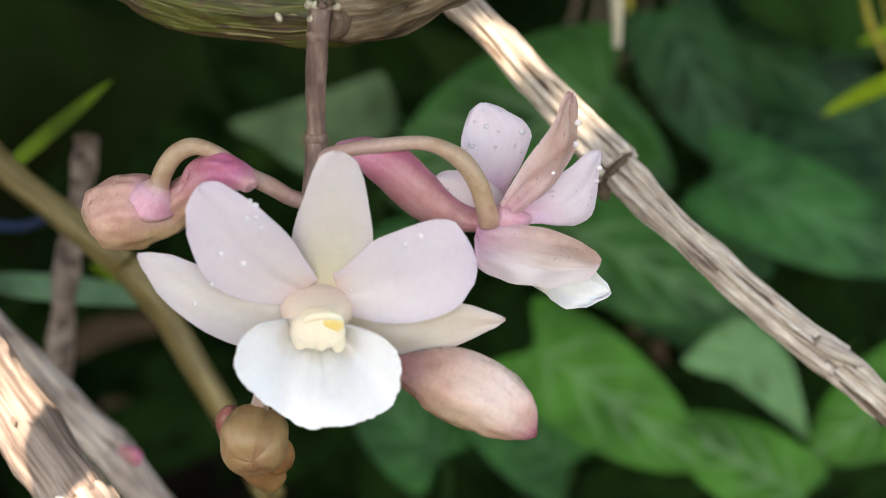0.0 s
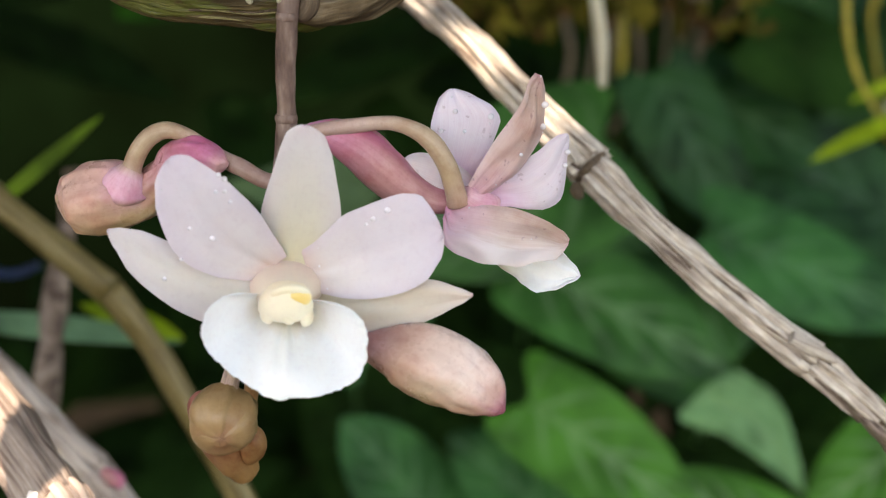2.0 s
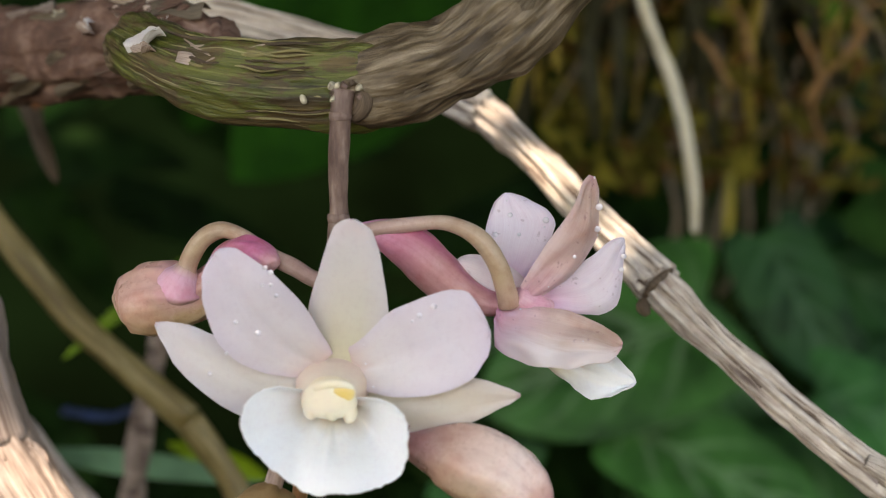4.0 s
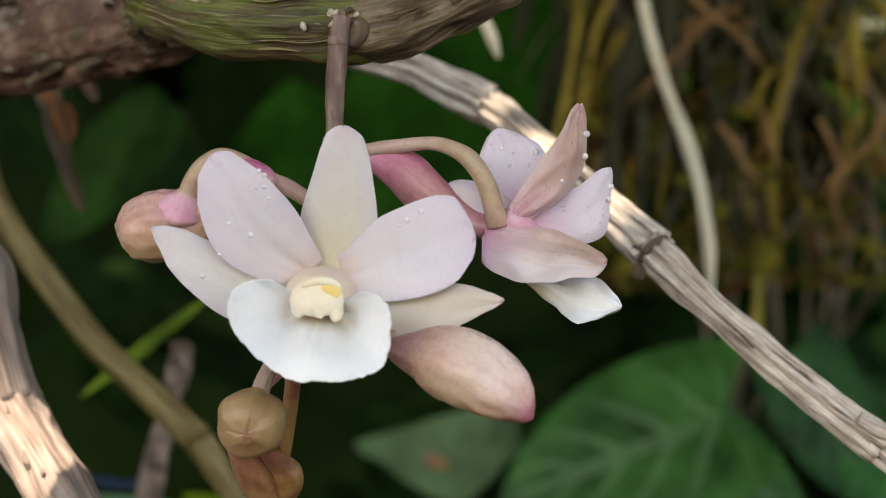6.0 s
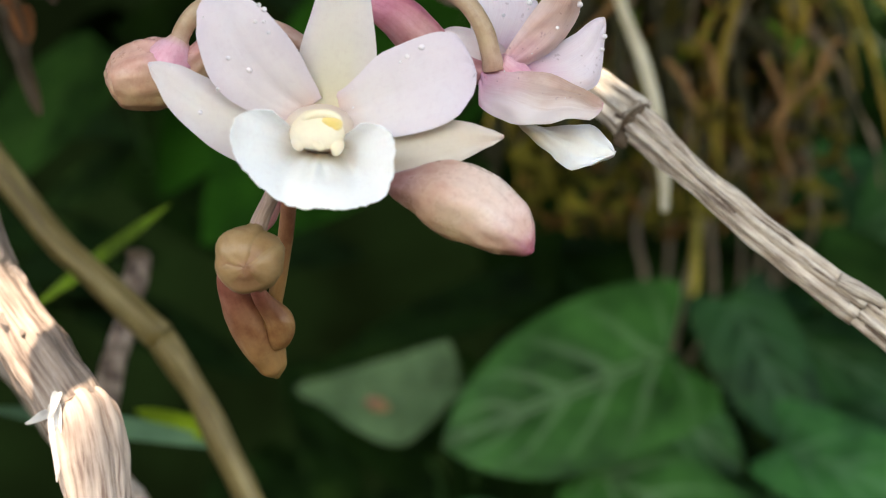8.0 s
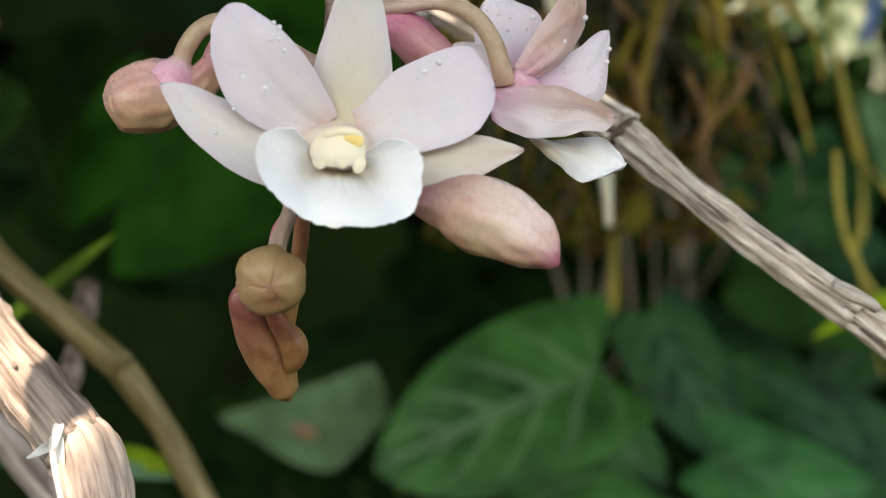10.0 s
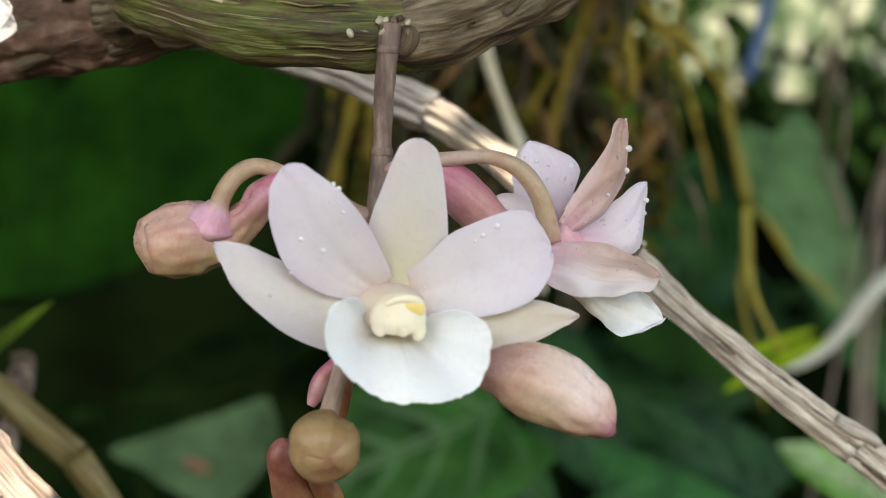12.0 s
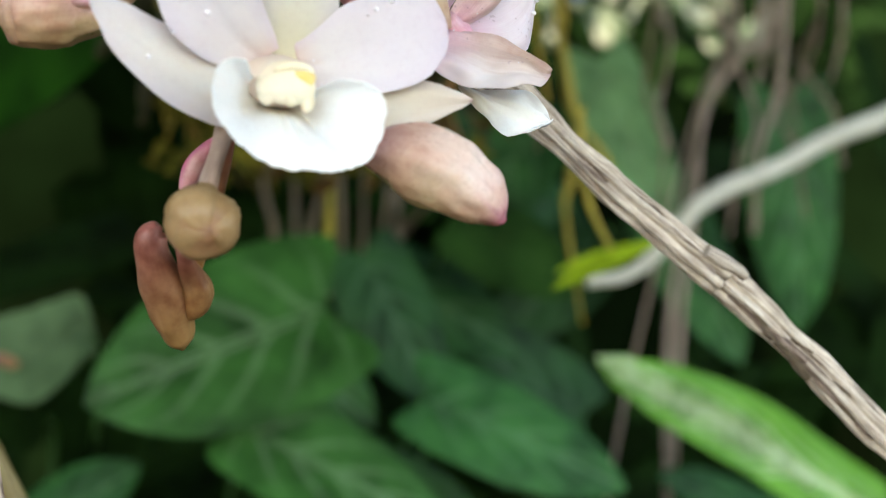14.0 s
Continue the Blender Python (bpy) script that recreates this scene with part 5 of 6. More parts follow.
stub = thing("twig_stub", "grey broken twig standing behind the canes", "twig")
part("twig", tube("twig", [(-5.10, 17.00, -0.41), (-5.23, 17.00, -1.08), (-5.43, 17.00, -1.98), (-5.71, 17.00, -3.38), (-6.19, 17.00, -6.15)], [0.2, 0.28, 0.25, 0.27, 0.3], seg=24, ridges=6, amp=0.05, rough=0.1), M_TWIG, stub)
part("twig_end", tube("twig_end", [(-5.40, 16.90, -0.43), (-5.14, 16.90, -0.47), (-4.93, 16.90, -0.44)], [0.08, 0.14, 0.07], seg=12, rough=0.05), M_NODE, stub)

blade_t = thing("grass_blade", "narrow lime-green blade with a pale tip", "leaf")
leaf("blade", (-7.59, 17.50, -1.68), (-4.57, 17.50, 0.78), 0.59, (0.3, -0.8, 0.5), M_BLADE, blade_t, droop=0.02, fold=0.3)
lime = thing("leaf", "blue-green leaf fading to lime at its tip", "leaf", "leaves behind the orchid")
leaf("blade", (-9.00, 19.00, -4.04), (-3.12, 19.00, -4.75), 1.33, (0, -0.6, 0.8), M_TEAL, lime, droop=0.03, fold=0.2)
lime = thing("leaf", "small lime-green leaf behind the olive cane", "leaf", "leaves behind the orchid")
leaf("blade", (-5.66, 20.00, -4.05), (-3.09, 19.00, -4.68), 1.20, (0, -0.6, 0.8), M_LIME, lime, droop=0.05, fold=0.2)
strap = thing("blue_strap", "short piece of blue plastic strap", "strap")
part("strap", tube("strap", [(-9.71, 26.00, -4.14), (-8.47, 26.00, -4.33), (-7.68, 26.00, -4.11)], [0.3, 0.3, 0.28], seg=10, flat=0.4), M_NAVY, strap)

# ---------------------------------------------------------------- leaves behind
def big_leaf(base, tip, width, mat, label, face=(0, -0.75, 0.65), heart=0.25, droop=0.08, fold=0.15, wave=0.03, seed=0.0, stalk=True):
    t = thing("leaf", label, "leaf", "leaves behind the orchid")
    leaf("blade", base, tip, width, face, mat, t, heart, droop, fold, wave, seed)
    spine = [row[5] for row in leaf_grid(base, tip, width, face, heart, droop, fold, wave=wave, seed=seed)][::3]
    part("midrib", tube("midrib", spine, [width * 0.014 * (1 - 0.14 * i) for i in range(len(spine))], seg=8, per=3), mat, t, "pale raised midrib")
    if stalk:
        bx, by, bz = base
        part("stalk", tube("stalk", [(bx, by + 0.1, bz - 0.05), (bx + 0.5, by + 2.5, bz - 1.2), (bx + 0.8, by + 7, bz - 4.5)], [0.12, 0.13, 0.15], seg=8, per=5), M_LEAF, t)
    return t


GREEN = "broad green arrowhead leaf with a pale midrib"
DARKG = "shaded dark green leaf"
spotted = thing("leaf", "grey-green leaf with a reddish spot", "leaf", "leaves behind the orchid")
part("blade", blade("blade", (2.95, 41.0, -3.55), (-3.36, 41.6, -3.85), (0.88, 1.85, 2.48, 2.15, 1.58, 0.84, 0.5), (1.59, 1.45, 1.13, 0.87, 0.6, 0.36, 0.22), (0.1, -0.9, 0.3), root=0.6, blunt=0.8, cup=0.04, crease=0.25, crinkle=0.2, thick=0.06, seed=1), M_LEAFG, spotted)
part("stalk", tube("stalk", [(2.95, 41.0, -3.55), (Vector((2.95, 41.0, -3.55)) + Vector((0.6, 2.5, -1.2))), (Vector((2.95, 41.0, -3.55)) + Vector((1.0, 7.0, -4.5)))], [0.12, 0.13, 0.15], seg=8, per=5), M_LEAF, spotted)
big_leaf((10.05, 35.0, -2.37), (1.99, 36.8, -5.53), 8.05, M_LEAF, GREEN, heart=0.3, face=(0.15, -0.85, 0.5), fold=0.25, seed=2)
big_leaf((16.35, 40.00, -11.20), (7.98, 40.00, -6.63), 6.94, M_LEAF, GREEN, face=(0, -0.8, 0.6), seed=3)
big_leaf((18.39, 46.00, -5.90), (24.89, 44.00, -9.68), 6.40, M_LEAFQ, GREEN, face=(0, -0.85, 0.5), seed=4)
veined = thing("leaf", "bright green leaf with white veins", "leaf", "leaves behind the orchid")
part("blade", blade("blade", (36.68, 40.00, -11.20), (22.10, 39.00, -4.04), (1.34, 1.41, 1.44, 1.31, 1.22, 1.06, 0.69), (1.55, 1.69, 1.89, 1.93, 1.67, 1.20, 0.65), (0.05, -0.96, 0.2), root=0.6, blunt=0.8, cup=0.03, bend=0.02, crease=0.3, crinkle=0.25, thick=0.06, seed=5), M_LEAFW, veined)
# its pale midrib and side veins, raised on the blade
v_base, v_tip, v_face = Vector((36.68, 40.0, -11.2)), Vector((22.1, 39.0, -4.04)), Vector((0.05, -0.96, 0.2)).normalized()
v_axis = (v_tip - v_base).normalized()
v_side = v_axis.cross(v_face).normalized()


def on_leaf(u, w):
    """A place on the veined blade, u along it and w cm beside its midrib."""
    q = v_base.lerp(v_tip, u) + v_side * w + v_face * 0.6
    return veined.children[0].closest_point_on_mesh(C(q))[1] * 100 - Vector((0, 0, HIGH * 100)) + v_face * 0.02


M_LEAFVEIN = leaf_material("leaf_vein_pale", (0.3, 0.46, 0.24), (0.44, 0.6, 0.36), (0.5, 0.64, 0.42), ribs=0.0, pale=0.2, rough=0.55)
part("midrib", tube("midrib", [on_leaf(0.3 + 0.068 * i, 0) for i in range(11)], [0.17 - 0.014 * i for i in range(11)], seg=8, per=3), M_LEAFVEIN, veined, "pale raised midrib")
for k in range(11):
    for turn in (-1, 1):
        u0 = 0.34 + 0.055 * k + (0.02 if turn > 0 else 0)
        reach = 1.25 * (1 - 0.045 * k)
        part("vein", tube("vein", [on_leaf(u0 + 0.035 * i, turn * reach * (0.02 + 0.25 * i - 0.012 * i * i)) for i in range(5)], [0.11, 0.09, 0.07, 0.045, 0.015], seg=7, per=3), M_LEAFVEIN, veined)
part("stalk", tube("stalk", [(36.68, 40.00, -11.20), (Vector((36.68, 40.00, -11.20)) + Vector((0.6, 2.5, -1.2))), (Vector((36.68, 40.00, -11.20)) + Vector((1.0, 7.0, -4.5)))], [0.12, 0.13, 0.15], seg=8, per=5), M_LEAF, veined)
big_leaf((28.16, 52.00, 10.20), (31.25, 50.00, 1.06), 5.92, M_LEAFP, "pale blue-green leaf in the shade", face=(0, -0.9, 0.4), seed=6)
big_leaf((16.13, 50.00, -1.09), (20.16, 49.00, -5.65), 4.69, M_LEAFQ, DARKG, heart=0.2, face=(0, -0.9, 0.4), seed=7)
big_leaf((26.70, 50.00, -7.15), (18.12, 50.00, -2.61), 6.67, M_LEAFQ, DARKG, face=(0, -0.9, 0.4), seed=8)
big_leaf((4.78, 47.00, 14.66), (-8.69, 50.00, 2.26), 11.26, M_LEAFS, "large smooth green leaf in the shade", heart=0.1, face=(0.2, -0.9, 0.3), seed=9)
big_leaf((37.29, 50.00, 8.64), (38.97, 50.00, -3.05), 7.41, M_LEAFT, DARKG, face=(0, -0.9, 0.4), seed=10)
big_leaf((0.99, 45.00, -11.47), (4.87, 43.00, -8.33), 4.43, M_LEAFT, GREEN, seed=11)
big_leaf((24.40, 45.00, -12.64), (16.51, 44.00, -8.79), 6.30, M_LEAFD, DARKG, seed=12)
big_leaf((32.02, 54.00, 4.27), (36.85, 52.00, -4.49), 6.70, M_LEAFT, DARKG, face=(0, -0.9, 0.4), seed=23)
big_leaf((34.77, 44.00, -12.32), (27.91, 44.00, -8.95), 4.50, M_LEAFT, GREEN, seed=24)
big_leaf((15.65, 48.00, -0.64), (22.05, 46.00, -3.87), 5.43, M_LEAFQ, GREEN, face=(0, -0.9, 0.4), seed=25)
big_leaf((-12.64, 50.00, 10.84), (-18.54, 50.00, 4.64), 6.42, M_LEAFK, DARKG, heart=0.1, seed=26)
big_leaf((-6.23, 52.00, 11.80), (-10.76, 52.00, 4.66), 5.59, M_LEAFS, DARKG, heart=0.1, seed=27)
pale_leaf = thing("leaf", "pale green arrowhead leaf with a drooping tip", "leaf", "leaves behind the orchid")
part("blade", blade("blade", (14.03, 34.00, -10.09), (16.58, 32.00, -13.77), (0.83, 1.06, 1.28, 1.12, 0.81, 0.49, 0.24), (2.06, 1.74, 1.11, 0.84, 0.53, 0.31, 0.16), (0, -0.85, 0.5), root=0.5, blunt=0.9, cup=0.03, crease=0.25, crinkle=0.25, thick=0.06, seed=13), M_LEAFP, pale_leaf)
part("stalk", tube("stalk", [(14.03, 34.00, -10.09), (Vector((14.03, 34.00, -10.09)) + Vector((0.6, 2.5, -1.2))), (Vector((14.03, 34.00, -10.09)) + Vector((1.0, 7.0, -4.5)))], [0.12, 0.13, 0.15], seg=8, per=5), M_LEAF, pale_leaf)
big_leaf((7.0, 32.00, -10.15), (12.9, 31.00, -14.25), 4.9, M_LEAFB, "broad yellow-green leaf in sun", heart=0.3, face=(0, -0.85, 0.5), seed=14)
big_leaf((7.61, 37.00, -6.48), (14.87, 35.00, -10.00), 5.48, M_LEAF, GREEN, face=(0, -0.85, 0.5), seed=15)
big_leaf((14.52, 38.00, -5.56), (22.26, 36.00, -8.57), 5.38, M_LEAFT, GREEN, face=(0, -0.85, 0.5), seed=16)
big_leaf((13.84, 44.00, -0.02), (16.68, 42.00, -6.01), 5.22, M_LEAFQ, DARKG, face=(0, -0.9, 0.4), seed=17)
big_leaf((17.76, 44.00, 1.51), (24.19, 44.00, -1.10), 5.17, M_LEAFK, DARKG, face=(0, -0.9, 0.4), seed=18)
big_leaf((4.14, 36.00, -15.63), (0.94, 36.00, -11.69), 4.50, M_LEAFT, GREEN, face=(0, -0.85, 0.5), seed=19)
big_leaf((8.92, 36.00, -16.03), (4.79, 36.00, -12.45), 4.50, M_LEAFT, GREEN, face=(0, -0.85, 0.5), seed=20)
big_leaf((21.62, 34.00, -12.24), (17.05, 33.00, -14.87), 4.43, M_LEAFB, GREEN, face=(0, -0.85, 0.5), seed=21)
big_leaf((16.56, 32.00, -15.93), (11.57, 32.00, -12.90), 3.98, M_LEAFB, GREEN, face=(0, -0.85, 0.5), seed=22)
big_leaf((8.96, 42.00, -2.92), (13.94, 41.00, -6.68), 5.01, M_LEAF, GREEN, face=(0, -0.85, 0.5), seed=28)
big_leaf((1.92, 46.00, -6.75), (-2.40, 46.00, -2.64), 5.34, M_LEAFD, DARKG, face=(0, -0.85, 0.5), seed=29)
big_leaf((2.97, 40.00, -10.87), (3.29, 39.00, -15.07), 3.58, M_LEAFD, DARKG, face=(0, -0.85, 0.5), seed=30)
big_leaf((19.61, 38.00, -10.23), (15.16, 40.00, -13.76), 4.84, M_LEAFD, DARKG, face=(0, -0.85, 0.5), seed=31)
big_leaf((27.5, 57.0, 8.6), (22.8, 56.0, 1.2), 6.2, M_LEAFT, "broad blue-green leaf further back", face=(0, -0.9, 0.4), seed=41)
big_leaf((31.0, 58.0, 1.6), (25.2, 57.0, -3.6), 6.0, M_LEAFQ, "broad blue-green leaf further back", face=(0.1, -0.9, 0.4), seed=42)
big_leaf((21.73, 60.00, 6.30), (32.47, 60.00, 2.14), 7.94, M_LEAFT, "broad blue-green leaf further back", face=(0, -0.9, 0.4), seed=33)
big_leaf((9.29, 37.00, -13.55), (6.04, 40.00, -9.85), 4.21, M_LEAFD, DARKG, face=(0, -0.85, 0.5), seed=32)
mark = part("leaf_spot", petal("leaf_spot", (-0.62, 41.2, -4.28), (0.28, 41.2, -4.6), 0.46, (0.1, -0.9, 0.3), rise=0.4, tipness=0.4, n=8, m=5), M_POD, spotted, "reddish brown spot")
mark.location.y = -0.006

# ---------------------------------------------------------------- hanging roots, vines and far things
def strand(points, radii, mat, name, seg=10):
    return tube(name, points, radii, seg=seg, per=6, rough=0.04, seed=points[0][0])


root = thing("hanging_root", "pale aerial root hanging free", "root", "hanging roots")
part("root", strand([(5.2, 20, 10.5), (5.57, 20.00, 8.45), (6.08, 20.00, 6.43), (6.86, 20.00, 4.28), (7.22, 20.00, 2.33), (7.28, 20.00, 1.03)], [0.17, 0.16, 0.15, 0.17, 0.16, 0.1], M_ROOT, "root", 14), M_ROOT, root)
root = thing("hanging_root", "short pale aerial root under the cane", "root", "hanging roots")
part("root", strand([(0.69, 14.00, 8.18), (1.36, 14.00, 6.91), (1.79, 14.00, 6.25), (2.01, 14.00, 5.63)], [0.15, 0.13, 0.13, 0.05], M_ROOT, "root", 12), M_ROOT, root)
root = thing("white_root", "long smooth white aerial root with a green growing tip", "root", "hanging roots")
part("root", strand([(21.43, 38.5, -1.10), (23.13, 38.4, -0.75), (24.5, 38.2, 0.35), (25.7, 38.0, 1.85), (27.2, 38.0, 2.78), (29.65, 38.0, 3.82), (32.04, 38.0, 5.1), (34.77, 38.0, 6.2), (39.03, 38.0, 8.6)], [0.2, 0.26, 0.3, 0.36, 0.4, 0.38, 0.4, 0.42, 0.45], M_ROOT, "root", 16), M_WROOT, root)
leaf("root_tip", (23.14, 37.60, 0.42), (19.70, 37.60, -0.56), 0.89, (0, -0.7, 0.7), M_LIME, root, fold=0.1, label="lime-green growing tip")
for pts, rad in (([(12.57, 44.00, 4.46), (12.51, 44.00, 2.39), (12.47, 44.00, 0.57), (12.29, 44.00, -1.08)], [0.25, 0.35, 0.4, 0.08]),
                 ([(21.28, 42.00, 12.67), (21.47, 42.00, 10.07), (22.12, 42.00, 6.55), (22.39, 42.00, 5.38), (22.18, 42.00, 3.04), (21.99, 42.00, 1.87), (22.86, 42.00, -2.78)], [0.3, 0.3, 0.55, 0.2, 0.42, 0.25, 0.12]),
                 ([(22.60, 42.00, 5.62), (23.70, 42.00, 4.21), (24.30, 42.00, 3.16), (25.30, 42.00, 2.45), (26.30, 42.00, 1.39)], [0.12, 0.4, 0.15, 0.38, 0.1]),
                 ([(15.77, 27.00, 3.99), (15.84, 27.00, 2.03), (16.23, 27.00, 0.70), (17.14, 27.00, -0.83)], [0.22, 0.26, 0.22, 0.15])):
    yr = thing("yellow_root", "yellow-green knotted hanging shoot", "root", "hanging roots")
    part("root", strand(pts, [0.46 * q for q in rad], M_YROOT, "root", 12), M_YROOT, yr)
lb = thing("leaf", "bright lime leaf of the hanging shoot", "leaf", "leaves behind the orchid")
leaf("blade", (17.92, 26.00, -0.09), (14.47, 26.00, -1.43), 0.99, (0, -0.7, 0.7), M_LIME, lb, fold=0.3)

for pts, rad in (([(33.84, 49.00, 15.25), (33.43, 49.00, 11.36), (31.83, 49.00, 5.25), (30.59, 49.00, -2.31), (30.59, 49.00, -11.33)], [0.36, 0.36, 0.3, 0.45, 0.4]),
                 ([(36.36, 48.00, 15.28), (35.47, 48.00, 11.36), (34.55, 48.00, 10.33), (31.83, 48.00, 8.64), (28.47, 48.00, -3.39), (26.89, 48.00, -11.13)], [0.4, 0.35, 0.3, 0.2, 0.2, 0.2]),
                 ([(36.33, 50.00, 15.71), (36.08, 50.00, 10.61), (34.87, 50.00, 6.06), (34.30, 50.00, 1.61)], [0.4, 0.36, 0.3, 0.2]),
                 ([(38.56, 47.00, 15.29), (38.60, 47.00, 11.45), (37.84, 47.00, 8.66)], [0.25, 0.25, 0.05])):
    vn = thing("vine", "thin brown woody vine hanging down", "vine", "vines")
    part("vine", strand(pts, [0.42 * q for q in rad], M_VINE, "vine", 14), M_PALE, vn)
    kx, ky, kz = pts[1]
    part("knot", tube("knot", [(kx, ky, kz + 0.9), (kx, ky - 0.05, kz), (kx, ky, kz - 0.9)], [rad[1] * 0.36, rad[1] * 0.66, rad[1] * 0.36], seg=12, rough=0.12), M_VINE, vn)

for k in range(9):
    x0 = 12.5 + 0.75 * k + rnd.uniform(-0.3, 0.3)
    pts = [(x0 + rnd.uniform(-0.8, 0.8) - 0.25 * i, 46 + rnd.uniform(0, 4), 13 - 3.2 * i + rnd.uniform(-0.6, 0.6)) for i in range(6)]
    vn = thing("vine", "thin grey-brown twining vine", "vine", "vines")
    part("vine", strand(pts, [rnd.uniform(0.1, 0.2) for i in range(6)], M_VINE, "vine", 10), M_VINE, vn)

for run in ([(31.48, 45.00, 15.27), (31.04, 45.00, 12.67), (30.66, 45.00, 11.02), (31.84, 45.00, 10.28), (32.62, 44.50, 10.04), (33.54, 44.50, 12.18), (34.20, 44.50, 15.32)],
            [(33.81, 46.00, 15.65), (33.31, 46.00, 11.16), (31.89, 46.00, 9.02), (30.55, 46.00, 6.91), (30.29, 46.00, 3.07), (29.63, 46.00, -2.00), (29.33, 46.00, -9.00)],
            [(35.31, 46.50, 15.86), (34.91, 46.50, 8.93), (33.84, 46.50, 5.49), (33.59, 46.50, 1.58)]):
    vn = thing("vine", "thin grey twisted vine", "vine", "vines")
    part("vine", strand(run, [rnd.uniform(0.1, 0.19) for q in run], M_VINE, "vine", 10), M_PALE, vn)

vr = random.Random(91)
for k in range(8):
    x0 = vr.uniform(28.5, 37.5)
    run = [(x0 + vr.uniform(-0.9, 0.9) + 0.5 * math.sin(1.7 * i + k), vr.uniform(45.5, 49), 15.5 - 2.6 * i + vr.uniform(-0.5, 0.5)) for i in range(vr.choice((4, 5, 6)))]
    vn = thing("vine", "thin pale-brown twisted vine", "vine", "vines")
    part("vine", strand(run, [vr.uniform(0.07, 0.15) for q in run], M_VINE, "vine", 8), (M_PALE, M_VINE, M_TWIG)[k % 3], vn)

tape = thing("blue_strap", "hanging strap of faded blue plastic", "strap")
part("strap", tube("strap", [(26.28, 47.40, 17.50), (25.82, 47.40, 15.40), (25.23, 47.40, 13.30), (24.75, 47.40, 11.94)], [0.34, 0.34, 0.32, 0.3], seg=10, flat=0.3, flat_dir=(0, 1, 0)), M_BLUE, tape)


def joined(name, parts, mat, label, category, kind="stuff"):
    verts, faces, uvs = [], [], []
    for me in parts:
        o = len(verts)
        verts += [v.co.copy() for v in me.vertices]
        faces += [tuple(o + i for i in p.vertices) for p in me.polygons]
        uv = {}
        for lp in me.loops:
            uv[lp.vertex_index] = tuple(me.uv_layers[0].data[lp.index].uv)
        uvs += [uv.get(i, (0, 0)) for i in range(len(me.vertices))]
        bpy.data.meshes.remove(me)
    return tagged(part(name, mesh(name, verts, faces, uvs), mat), label, category, kind=kind)


# a curtain of mossy hanging roots
def curtain(count, mat, name, label, thick, seed):
    rr = random.Random(seed)
    many = []
    for k in range(count):
        x, y, z = rr.uniform(5, 14.5), rr.uniform(30, 40), rr.uniform(9, 19)
        pts, rad = [], []
        down = max(4.0, z - rr.uniform(3.0, 10.0))
        sway = rr.uniform(-3.5, 3.5)
        for i in range(6):
            u = i / 5
            pts.append((x + sway * u + 0.8 * math.sin(3 * u + k), y + rr.uniform(-0.6, 0.6), z - down * u))
            rad.append(thick * rr.uniform(0.5, 1.3) * (1 - 0.7 * u))
        many.append(tube("strand", pts, rad, seg=7, per=4, rough=0.08, seed=k))
    return joined(name, many, mat, label, "roots")


curtain(60, M_MOSSROOT, "moss_roots", "curtain of olive-yellow mossy hanging roots", 0.22, 3)
curtain(60, M_VINE, "brown_roots", "curtain of thin brown hanging rootlets", 0.14, 4)
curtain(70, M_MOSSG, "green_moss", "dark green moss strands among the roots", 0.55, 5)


# crooked rust-brown twigs that cross the curtain
M_RUSTTWIG = bark("rust_twig", (0.1, 0.045, 0.015), (0.26, 0.13, 0.045), (0.4, 0.24, 0.1), (0.8, 4.0, 1.0))
tw = random.Random(77)
for k in range(12):
    x, z = tw.uniform(6.5, 15.5), tw.uniform(5.0, 13.5)
    d = Vector((tw.choice((-1, 1)) * tw.uniform(0.3, 1.0), tw.uniform(-0.3, 0.3), tw.uniform(-1.2, -0.4))).normalized() * tw.uniform(2.0, 4.5)
    c = Vector((x, tw.uniform(28.5, 31), z))
    crook = Vector((tw.uniform(-0.5, 0.5), 0, tw.uniform(-0.3, 0.5)))
    t = thing("twig", "thin crooked rust-brown dead twig among the roots", "twig", "dead twigs")
    part("twig", strand([c - d * 0.5, c - d * 0.15 + crook, c + d * 0.2 - crook * 0.6, c + d * 0.5], [0.08, 0.1, 0.08, 0.03], M_RUSTTWIG, "twig", 8), M_RUSTTWIG, t)


# shaded foliage further back
def foliage(count, box, size, mat, name, label, seed, gap=None):
    rr = random.Random(seed)
    many = []
    for k in range(count):
        c = Vector([rr.uniform(a, b) for a, b in box])
        if gap and gap(c):
            continue
        L = size * rr.uniform(0.7, 1.3)
        d = Vector((rr.uniform(-1, 1), rr.uniform(-0.7, 0.2), rr.uniform(-1, 0.3))).normalized()
        g = leaf_grid(c - d * L / 2, c + d * L / 2, L * rr.uniform(0.4, 0.62), (rr.uniform(-0.5, 0.5), -0.6, rr.uniform(0.2, 1.0)), 0.15, rr.uniform(0, 0.2), 0.2, n=7, m=5)
        verts = [C(p) for row in g for p in row]
        faces = [(i * 5 + j, i * 5 + j + 1, (i + 1) * 5 + j + 1, (i + 1) * 5 + j) for i in range(6) for j in range(4)]
        many.append(mesh("leaf", verts, faces, [(i / 6, j / 4) for i in range(7) for j in range(5)]))
    return joined(name, many, mat, label, "foliage")


